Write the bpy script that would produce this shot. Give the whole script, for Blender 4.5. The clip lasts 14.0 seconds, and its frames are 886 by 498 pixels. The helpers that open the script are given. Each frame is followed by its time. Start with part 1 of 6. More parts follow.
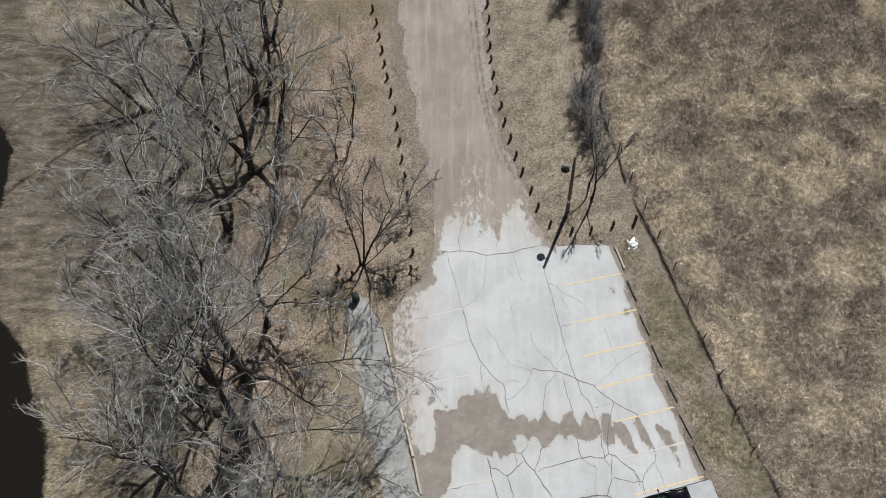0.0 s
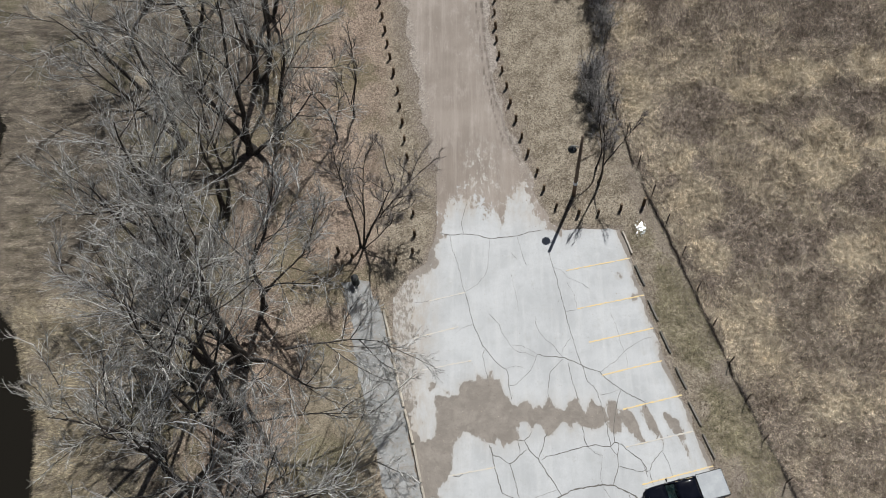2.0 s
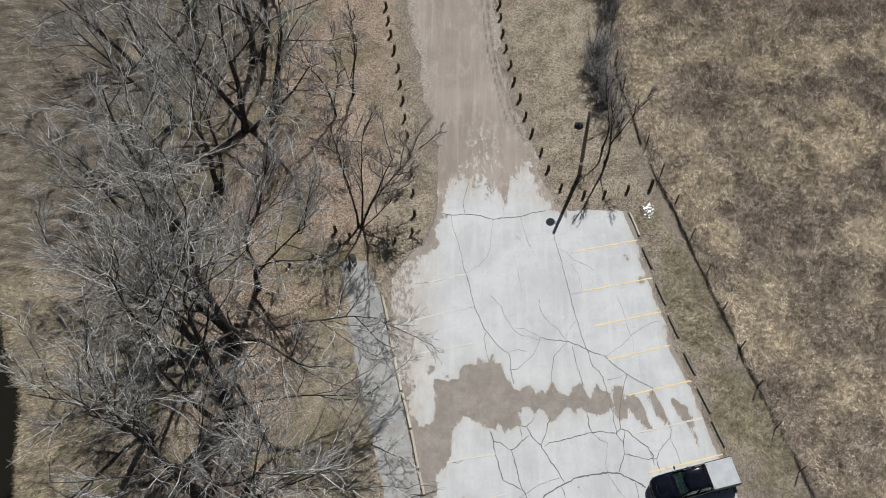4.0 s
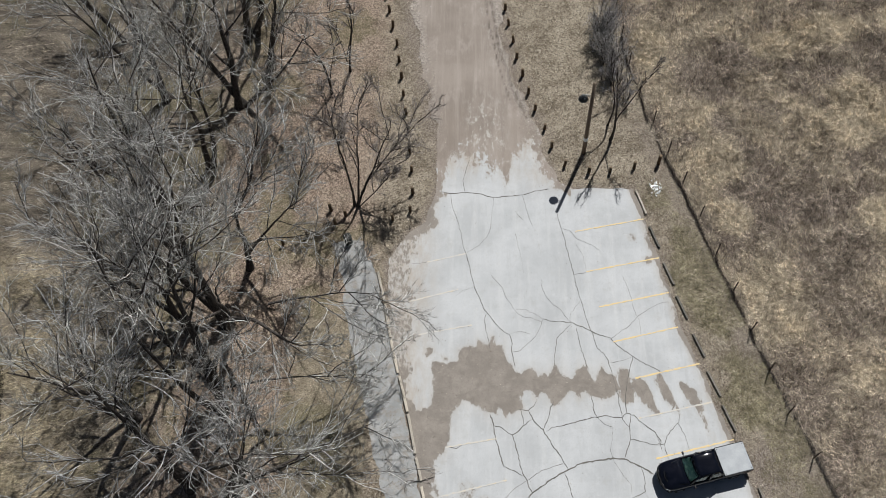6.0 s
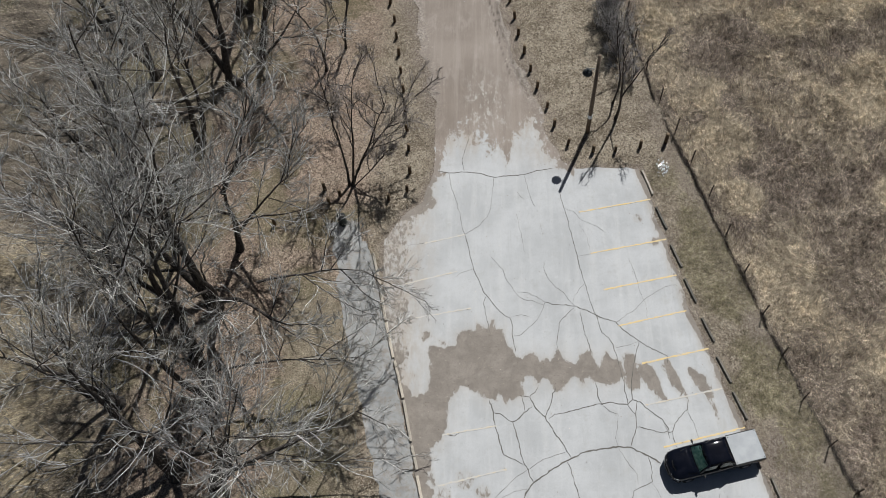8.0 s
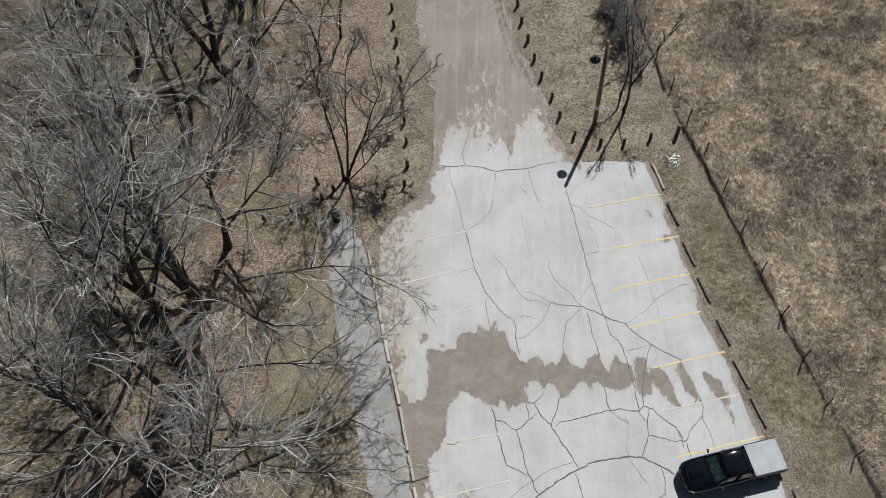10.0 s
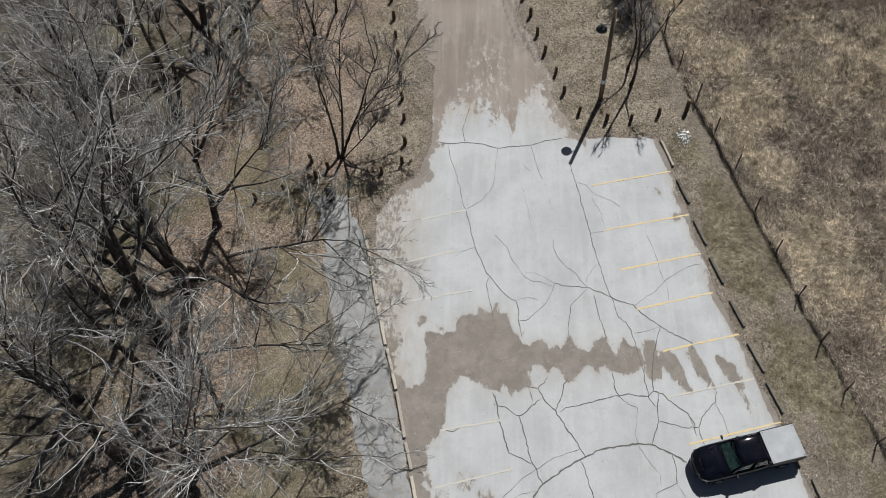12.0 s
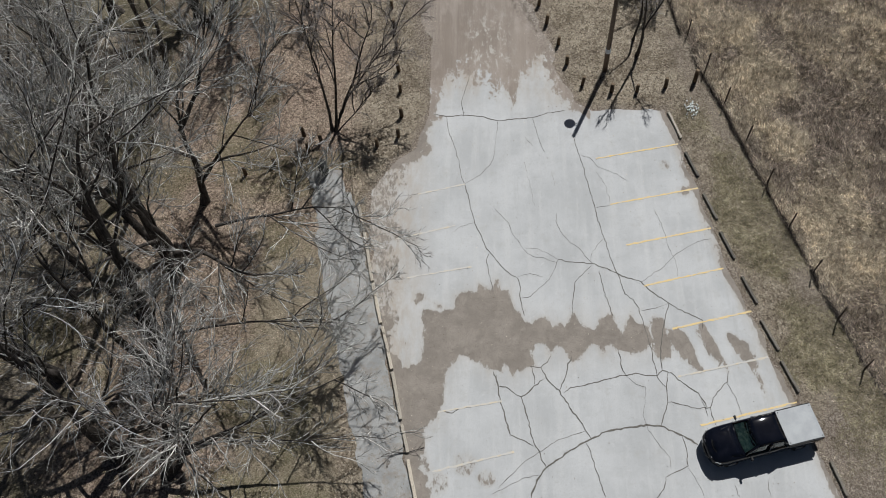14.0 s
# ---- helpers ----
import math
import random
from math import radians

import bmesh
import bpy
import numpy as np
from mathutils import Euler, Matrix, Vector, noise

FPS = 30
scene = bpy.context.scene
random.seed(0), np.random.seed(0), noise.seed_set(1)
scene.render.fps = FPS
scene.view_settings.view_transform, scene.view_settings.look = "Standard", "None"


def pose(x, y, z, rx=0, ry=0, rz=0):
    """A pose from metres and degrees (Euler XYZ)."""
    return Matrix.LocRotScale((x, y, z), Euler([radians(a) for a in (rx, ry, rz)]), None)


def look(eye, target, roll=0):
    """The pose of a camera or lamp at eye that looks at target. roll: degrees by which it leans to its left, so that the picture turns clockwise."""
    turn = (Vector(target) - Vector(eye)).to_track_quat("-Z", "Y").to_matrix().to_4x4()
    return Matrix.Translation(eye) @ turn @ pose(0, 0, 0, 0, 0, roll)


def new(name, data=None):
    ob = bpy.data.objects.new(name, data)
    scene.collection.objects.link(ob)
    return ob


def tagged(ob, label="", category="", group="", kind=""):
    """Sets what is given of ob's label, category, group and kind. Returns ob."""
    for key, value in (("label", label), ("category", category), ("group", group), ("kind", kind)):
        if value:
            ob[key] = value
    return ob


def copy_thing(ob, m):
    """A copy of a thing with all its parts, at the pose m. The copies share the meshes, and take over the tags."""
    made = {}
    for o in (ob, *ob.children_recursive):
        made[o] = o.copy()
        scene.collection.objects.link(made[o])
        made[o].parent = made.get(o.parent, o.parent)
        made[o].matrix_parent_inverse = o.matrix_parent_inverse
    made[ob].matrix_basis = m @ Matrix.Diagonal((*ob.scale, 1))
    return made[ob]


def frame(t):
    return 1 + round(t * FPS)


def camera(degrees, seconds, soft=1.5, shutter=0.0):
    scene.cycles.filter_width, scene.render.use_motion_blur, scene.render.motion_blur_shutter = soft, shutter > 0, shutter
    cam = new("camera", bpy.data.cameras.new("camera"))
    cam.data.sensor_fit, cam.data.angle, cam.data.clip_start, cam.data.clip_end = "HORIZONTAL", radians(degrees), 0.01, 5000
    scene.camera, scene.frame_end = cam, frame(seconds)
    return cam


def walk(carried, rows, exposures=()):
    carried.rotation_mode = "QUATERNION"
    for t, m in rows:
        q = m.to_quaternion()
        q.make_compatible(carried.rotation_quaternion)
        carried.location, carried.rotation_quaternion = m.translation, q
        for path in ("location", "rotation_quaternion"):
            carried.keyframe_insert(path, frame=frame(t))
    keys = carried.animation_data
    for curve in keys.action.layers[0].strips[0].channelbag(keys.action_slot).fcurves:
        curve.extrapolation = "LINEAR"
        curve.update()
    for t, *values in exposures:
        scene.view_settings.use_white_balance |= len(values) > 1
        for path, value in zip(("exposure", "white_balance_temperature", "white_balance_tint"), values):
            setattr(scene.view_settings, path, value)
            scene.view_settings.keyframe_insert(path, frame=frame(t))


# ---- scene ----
cam = camera(55.0, 14.0, soft=0.6)
PATH = [
    (0, (0.382, 0.022, 60.294), (0.288, 0.949, 58.524), -6.9),
    (0.5, (0.215, -0.064, 59.798), (0.124, 0.864, 58.029), -6.6),
    (1, (-0.025, -0.335, 59.055), (-0.11, 0.6, 57.289), -6.0),
    (1.5, (-0.051, -0.433, 58.498), (-0.138, 0.502, 56.732), -6.0),
    (2, (0.102, -0.472, 57.962), (0.007, 0.46, 56.195), -6.4),
    (2.5, (0.061, -0.751, 57.137), (-0.034, 0.187, 55.374), -6.2),
    (3, (-0.042, -0.806, 56.523), (-0.136, 0.131, 54.759), -6.0),
    (5.5, (-0.046, -1.308, 53.092), (-0.144, -0.364, 51.331), -5.8),
    (6, (0.199, -1.364, 52.428), (0.093, -0.42, 50.668), -6.3),
    (6.5, (0.193, -1.519, 51.641), (0.087, -0.571, 49.883), -6.1),
    (7, (0.139, -1.553, 51.005), (0.035, -0.606, 49.247), -6.0),
    (7.5, (0.207, -1.716, 50.236), (0.101, -0.764, 48.48), -6.1),
    (8, (0.251, -1.529, 49.605), (0.143, -0.579, 47.848), -6.2),
    (10.5, (0.218, -0.445, 45.921), (0.106, 0.518, 44.172), -6.3),
    (11, (0.023, -0.459, 45.234), (-0.083, 0.505, 43.485), -5.9),
    (11.5, (0.203, -0.549, 44.545), (0.091, 0.418, 42.798), -6.3),
    (12, (0.197, -0.544, 43.91), (0.083, 0.421, 42.162), -6.4),
    (12.5, (0.143, -0.701, 43.175), (0.032, 0.269, 41.43), -6.2),
    (13, (0.032, -0.688, 42.506), (-0.075, 0.281, 40.759), -6.0),
    (13.5, (0.086, -0.755, 41.852), (-0.024, 0.213, 40.105), -6.2),
    (14, (0.097, -0.772, 41.276), (-0.014, 0.196, 39.529), -6.3),
]
EXPOSURES = [(0, -0.05), (3, -0.05), (6, -0.1), (8, -0.21), (11, -0.2), (14, -0.33)]
walk(cam, [(t, look(eye, target, roll)) for t, eye, target, roll in PATH], EXPOSURES)

# ---- light ----
SUN = Vector((2.2, 5.0, 8.05)).normalized()
world = bpy.data.worlds.new("sky")
scene.world = world
world.use_nodes = True
wn = world.node_tree.nodes
sky = wn.new("ShaderNodeTexSky")
sky.sky_type = "NISHITA"
sky.sun_disc = False
sky.sun_elevation = math.asin(SUN.z)
sky.sun_rotation = math.atan2(SUN.x, SUN.y)
sky.air_density, sky.dust_density = 1.0, 1.5
wn["Background"].inputs["Strength"].default_value = 0.024
world.node_tree.links.new(sky.outputs[0], wn["Background"].inputs["Color"])
sun_data = bpy.data.lights.new("sun", "SUN")
sun_data.energy, sun_data.angle, sun_data.color = 5.1, radians(0.53), (1.0, 0.992, 0.965)
sun = new("sun", sun_data)
sun.matrix_world = look((40, 90, 150), Vector((40, 90, 150)) - SUN)

# ---- mesh helpers ----


def mesh_of(name, verts, tris=None, quads=None, smooth=False):
    """A mesh from numpy arrays of vertices, triangles and quads."""
    me = bpy.data.meshes.new(name)
    verts = np.asarray(verts, dtype=np.float32)
    tris = np.zeros((0, 3), int) if tris is None else np.asarray(tris, int)
    quads = np.zeros((0, 4), int) if quads is None else np.asarray(quads, int)
    me.vertices.add(len(verts))
    me.vertices.foreach_set("co", verts.ravel())
    loops = np.concatenate([tris.ravel(), quads.ravel()]).astype(np.int32)
    me.loops.add(len(loops))
    me.loops.foreach_set("vertex_index", loops)
    starts = np.concatenate([np.arange(len(tris)) * 3, len(tris) * 3 + np.arange(len(quads)) * 4]).astype(np.int32)
    me.polygons.add(len(starts))
    me.polygons.foreach_set("loop_start", starts)
    if smooth:
        me.polygons.foreach_set("use_smooth", np.ones(len(starts), dtype=bool))
    me.update(calc_edges=True)
    me.validate()
    return me


def part_mesh(name, me, material, parent=None, label=""):
    me.materials.clear()
    me.materials.append(material)
    ob = new(name, me)
    if parent is not None:
        ob.parent = parent
    if label:
        ob["label"] = label
    return ob


def part(name, bm, material, parent=None, label="", smooth=False):
    """Links a bmesh as one mesh object under a thing or a part."""
    me = bpy.data.meshes.new(name)
    bm.to_mesh(me)
    bm.free()
    if smooth:
        me.polygons.foreach_set("use_smooth", np.ones(len(me.polygons), dtype=bool))
    return part_mesh(name, me, material, parent, label)


def thing(name, m, label, category, group="", kind=""):
    ob = new(name)
    ob.empty_display_size = 0.1
    ob.matrix_basis = m
    return tagged(ob, label, category, group, kind)


def box(bm, size, centre=(0, 0, 0), bevel=0.0, turn=None):
    """Adds a bevelled box to bm."""
    made = bmesh.ops.create_cube(bm, size=1.0)["verts"]
    bmesh.ops.scale(bm, vec=size, verts=made)
    if bevel:
        edges = list({e for v in made for e in v.link_edges})
        made = bmesh.ops.bevel(bm, geom=edges, offset=bevel, segments=2, affect="EDGES", profile=0.6)["verts"]
    if turn is not None:
        bmesh.ops.rotate(bm, cent=(0, 0, 0), matrix=turn, verts=made)
    bmesh.ops.translate(bm, vec=centre, verts=made)
    return made


def rod(bm, a, b, r0, r1=None, sides=10):
    """Adds a capped, tapered rod from a to b."""
    a, b = Vector(a), Vector(b)
    q = (b - a).to_track_quat("Z", "Y").to_matrix().to_4x4()
    m = Matrix.Translation((a + b) / 2) @ q
    return bmesh.ops.create_cone(bm, cap_ends=True, segments=sides, radius1=r0, radius2=r0 if r1 is None else r1, depth=(b - a).length, matrix=m)["verts"]


def tubes(chains, sides):
    """Vertices and quads of tubes round chains of equal length: an array (n, k, 4) of x, y, z, radius."""
    c = np.asarray(chains, dtype=np.float64)
    n, k, _ = c.shape
    p, r = c[:, :, :3], c[:, :, 3]
    d = np.gradient(p, axis=1)
    d /= np.linalg.norm(d, axis=2, keepdims=True) + 1e-9
    ref = np.where(np.abs(d[:, :, 2:3]) > 0.9, np.array([1.0, 0, 0]), np.array([0, 0, 1.0]))
    u = np.cross(d, ref)
    u /= np.linalg.norm(u, axis=2, keepdims=True) + 1e-9
    w = np.cross(d, u)
    a = np.arange(sides) * 2 * np.pi / sides
    ring = np.cos(a)[None, None, :, None] * u[:, :, None, :] + np.sin(a)[None, None, :, None] * w[:, :, None, :]
    v = p[:, :, None, :] + ring * r[:, :, None, None]
    idx = np.arange(n * k * sides).reshape(n, k, sides)
    nxt = np.roll(idx, -1, axis=2)
    quads = np.stack([idx[:, :-1], nxt[:, :-1], nxt[:, 1:], idx[:, 1:]], axis=-1).reshape(-1, 4)
    return v.reshape(-1, 3), quads


def tube_mesh(name, groups, smooth=True):
    """One mesh of tubes. groups: (chains, sides)."""
    vs, qs, n = [], [], 0
    for chains, sides in groups:
        if len(chains):
            v, q = tubes(chains, sides)
            vs.append(v)
            qs.append(q + n)
            n += len(v)
    return mesh_of(name, np.concatenate(vs), quads=np.concatenate(qs), smooth=smooth)


def inside(px, py, poly):
    """Whether each point lies in the polygon."""
    hit = np.zeros(px.shape, bool)
    for (x0, y0), (x1, y1) in zip(poly, poly[1:] + poly[:1]):
        crosses = (y0 > py) != (y1 > py)
        hit ^= crosses & (px < (x1 - x0) * (py - y0) / (y1 - y0 + 1e-12) + x0)
    return hit


def away(px, py, line, closed=False):
    """Distance of each point from a line of points."""
    best = np.full(px.shape, 1e9)
    ends = list(zip(line, line[1:] + (line[:1] if closed else [])))
    for (x0, y0), (x1, y1) in ends[: len(line) if closed else len(line) - 1]:
        dx, dy = x1 - x0, y1 - y0
        t = np.clip(((px - x0) * dx + (py - y0) * dy) / (dx * dx + dy * dy + 1e-12), 0, 1)
        best = np.minimum(best, np.hypot(px - x0 - t * dx, py - y0 - t * dy))
    return best


def signed(px, py, poly):
    """Distance inside the polygon, minus outside."""
    d = away(px, py, poly, closed=True)
    return np.where(inside(px, py, poly), d, -d)


LATTICE = np.random.RandomState(5).rand(256, 256)


def value_noise(x, y, size):
    """Smooth noise from 0 to 1 over the plan, with lumps of the given size in metres."""
    gx, gy = np.asarray(x) / size, np.asarray(y) / size
    ix, iy = np.floor(gx).astype(int), np.floor(gy).astype(int)
    fx, fy = gx - ix, gy - iy
    fx, fy = fx * fx * (3 - 2 * fx), fy * fy * (3 - 2 * fy)
    get = lambda i, j: LATTICE[i % 256, j % 256]
    return (get(ix, iy) * (1 - fx) + get(ix + 1, iy) * fx) * (1 - fy) + (get(ix, iy + 1) * (1 - fx) + get(ix + 1, iy + 1) * fx) * fy


def fractal(x, y, size, octaves=4):
    total, weight, amount = 0.0, 0.0, 1.0
    for k in range(octaves):
        total = total + amount * value_noise(np.asarray(x) + 37.7 * k, np.asarray(y) - 19.3 * k, size / 2**k)
        weight += amount
        amount *= 0.55
    return total / weight


def step(x, lo, hi):
    t = np.clip((x - lo) / (hi - lo), 0, 1)
    return t * t * (3 - 2 * t)


def grid_sheet(name, xs, ys, height, level=None):
    """A sheet over the lines xs, ys; height(X, Y) gives z; level(X, Y), where given, is above 0 on the sheet, and its edge is drawn smoothly along 0."""
    X, Y = np.meshgrid(xs, ys)
    idx = np.arange(X.size).reshape(X.shape)
    quads = np.stack([idx[:-1, :-1], idx[:-1, 1:], idx[1:, 1:], idx[1:, :-1]], axis=-1).reshape(-1, 4)
    x, y = X.ravel().copy(), Y.ravel().copy()
    if level is not None:
        at = level(x, y)
        quads = quads[(at[quads] > 0).sum(axis=1) >= 2]
        count = np.bincount(quads.ravel(), minlength=len(x))
        rim = np.where((count > 0) & (count < 4))[0]
        for _ in range(2):
            e = 0.03
            v = level(x[rim], y[rim])
            gx, gy = (level(x[rim] + e, y[rim]) - v) / e, (level(x[rim], y[rim] + e) - v) / e
            move = np.clip(v / np.maximum(gx * gx + gy * gy, 0.15), -0.12, 0.12)
            x[rim] -= gx * move
            y[rim] -= gy * move
    used = np.unique(quads)
    back = np.full(len(x), -1)
    back[used] = np.arange(len(used))
    x, y = x[used], y[used]
    me = mesh_of(name, np.stack([x, y, height(x, y)], axis=1), quads=back[quads], smooth=True)
    return me, x, y


def paint(me, name, r, g, b):
    """Stores three amounts of cover as a point attribute."""
    a = me.attributes.new(name, "FLOAT_COLOR", "POINT")
    data = np.ones((len(r), 4), dtype=np.float32)
    data[:, 0], data[:, 1], data[:, 2] = r, g, b
    a.data.foreach_set("color", data.ravel())


# ---- materials ----


class Nodes:
    """A short way to write a node material."""

    def __init__(self, name, rough=0.8, metal=0.0, spec=0.3):
        self.mat = bpy.data.materials.new(name)
        self.mat.use_nodes = True
        self.tree = self.mat.node_tree
        self.shader = self.tree.nodes["Principled BSDF"]
        self.set("Roughness", rough)
        self.set("Metallic", metal)
        self.set("Specular IOR Level", spec)
        self.place = self.add("ShaderNodeNewGeometry").outputs["Position"]

    def add(self, kind, **values):
        node = self.tree.nodes.new(kind)
        for key, value in values.items():
            setattr(node, key, value)
        return node

    def link(self, a, b):
        self.tree.links.new(a, b)

    def set(self, name, value):
        if hasattr(value, "links"):
            self.link(value, self.shader.inputs[name])
        else:
            self.shader.inputs[name].default_value = value

    def feed(self, socket, value):
        if hasattr(value, "links"):
            self.link(value, socket)
        elif isinstance(value, tuple) and len(value) == 3:
            socket.default_value = (*value, 1.0) if socket.type == "RGBA" else value
        else:
            socket.default_value = value

    def noise(self, scale, detail=3.0, rough=0.55, stretch=None, turn=0.0, vector=None):
        vec = vector or self.place
        if stretch is not None:
            m = self.add("ShaderNodeMapping")
            m.inputs["Scale"].default_value = stretch
            m.inputs["Rotation"].default_value = (0, 0, turn)
            self.link(vec, m.inputs["Vector"])
            vec = m.outputs[0]
        n = self.add("ShaderNodeTexNoise")
        n.inputs["Scale"].default_value = scale
        n.inputs["Detail"].default_value = detail
        n.inputs["Roughness"].default_value = rough
        self.link(vec, n.inputs["Vector"])
        return n.outputs["Fac"]

    def cells(self, scale, out="Distance", feature="F1"):
        n = self.add("ShaderNodeTexVoronoi", feature=feature)
        n.inputs["Scale"].default_value = scale
        self.link(self.place, n.inputs["Vector"])
        return n.outputs[out]

    def band(self, value, lo, hi, a=0.0, b=1.0):
        n = self.add("ShaderNodeMapRange", interpolation_type="SMOOTHSTEP")
        self.feed(n.inputs["Value"], value)
        for k, v in zip(("From Min", "From Max", "To Min", "To Max"), (lo, hi, a, b)):
            n.inputs[k].default_value = v
        return n.outputs["Result"]

    def math(self, op, a, b=0.0):
        n = self.add("ShaderNodeMath", operation=op)
        self.feed(n.inputs[0], a)
        self.feed(n.inputs[1], b)
        return n.outputs[0]

    def mix(self, fac, a, b, mode="MIX"):
        n = self.add("ShaderNodeMix", data_type="RGBA", blend_type=mode)
        self.feed(n.inputs[0], fac)
        self.feed(n.inputs[6], a)
        self.feed(n.inputs[7], b)
        return n.outputs[2]

    def cover(self, name):
        a = self.add("ShaderNodeAttribute", attribute_name=name)
        s = self.add("ShaderNodeSeparateColor")
        self.link(a.outputs["Color"], s.inputs[0])
        return s.outputs[0], s.outputs[1], s.outputs[2]

    def island(self):
        return self.add("ShaderNodeNewGeometry").outputs["Random Per Island"]

    def each(self):
        return self.add("ShaderNodeObjectInfo").outputs["Random"]

    def bump(self, height, strength=0.3, distance=0.02):
        n = self.add("ShaderNodeBump")
        n.inputs["Strength"].default_value = strength
        n.inputs["Distance"].default_value = distance
        self.link(height, n.inputs["Height"])
        self.link(n.outputs[0], self.shader.inputs["Normal"])

    def done(self, colour):
        self.set("Base Color", colour if hasattr(colour, "links") else (*colour, 1.0))
        return self.mat


def varied(name, a, b, scale=6.0, rough=0.8, metal=0.0, bump=0.2, spec=0.3, fine=60.0, stretch=None, per=None, spread=0.25):
    """Two colours mixed by coarse and fine noise, with relief."""
    n = Nodes(name, rough, metal, spec)
    coarse = n.band(n.noise(scale, 4, stretch=stretch), 0.3, 0.7)
    grain = n.noise(fine, 3, stretch=stretch)
    colour = n.mix(coarse, a, b)
    colour = n.mix(n.band(grain, 0.25, 0.75, 0, 0.5), colour, tuple(0.6 * v for v in a))
    if per:
        r = n.island() if per == "island" else n.each()
        colour = n.mix(1.0, colour, n.mix(r, (1 - spread,) * 3, (1 + spread,) * 3), "MULTIPLY")
    if bump:
        n.bump(grain, bump, 0.01)
    return n.done(colour)


def ground_material():
    n = Nodes("dry_ground", 0.95, spec=0.1)
    straw, dark, green = n.cover("cover")
    far, leafy, wet = n.cover("cover_two")
    fine = n.noise(16, 4, 0.75)
    blades = n.noise(6, 6, 0.78, stretch=(1.0, 2.4, 1.0), turn=0.5)
    patch = n.noise(0.55, 7, 0.68)
    tone = n.add("ShaderNodeSeparateColor")
    n.link(n.cells(11, "Color"), tone.inputs[0])
    base = n.mix(n.band(patch, 0.36, 0.62), (0.24, 0.20, 0.15), (0.44, 0.385, 0.305))
    base = n.mix(n.band(tone.outputs[0], 0.1, 0.9, 0.0, 0.85), base, n.mix(n.band(tone.outputs[1], 0.3, 0.9), (0.10, 0.08, 0.06), (0.58, 0.515, 0.42)))
    leaf = n.mix(n.band(tone.outputs[2], 0.2, 0.9), (0.16, 0.121, 0.102), (0.54, 0.44, 0.372))
    leaf = n.mix(1.0, leaf, n.mix(n.band(n.noise(0.33, 6, 0.7), 0.36, 0.6), (0.74, 0.68, 0.64), (1.2, 1.16, 1.1)), "MULTIPLY")
    base = n.mix(n.math("MULTIPLY", leafy, 0.85), base, leaf)
    blades = n.math("ADD", n.math("MULTIPLY", blades, 0.6), n.math("MULTIPLY", n.noise(1.1, 6, 0.72, stretch=(0.4, 1.5, 1.0), turn=0.45), 0.4))
    brown = n.mix(n.band(blades, 0.36, 0.64), (0.10, 0.086, 0.072), (0.275, 0.24, 0.20))
    base = n.mix(dark, base, brown)
    pale = n.mix(n.band(blades, 0.32, 0.68), (0.20, 0.165, 0.12), (0.53, 0.46, 0.355))
    base = n.mix(straw, base, pale)
    base = n.mix(n.math("MULTIPLY", green, n.band(fine, 0.35, 0.65, 0.2, 0.8)), base, (0.145, 0.14, 0.068))
    grit = n.add("ShaderNodeSeparateColor")
    n.link(n.cells(20, "Color"), grit.inputs[0])
    stony = n.mix(n.band(grit.outputs[1], 0.2, 0.95), (0.17, 0.137, 0.113), (0.44, 0.385, 0.335))
    base = n.mix(n.math("MULTIPLY", far, n.band(n.noise(1.1, 5, 0.7), 0.25, 0.6, 0.4, 1.0)), base, stony)
    base = n.mix(wet, base, (0.045, 0.036, 0.026))
    base = n.mix(n.band(fine, 0.4, 0.68, 0.0, 0.6), base, n.mix(1.0, base, (0.34, 0.33, 0.32), "MULTIPLY"))
    n.bump(n.math("ADD", fine, n.math("MULTIPLY", blades, 1.5)), 0.9, 0.09)
    return n.done(base)


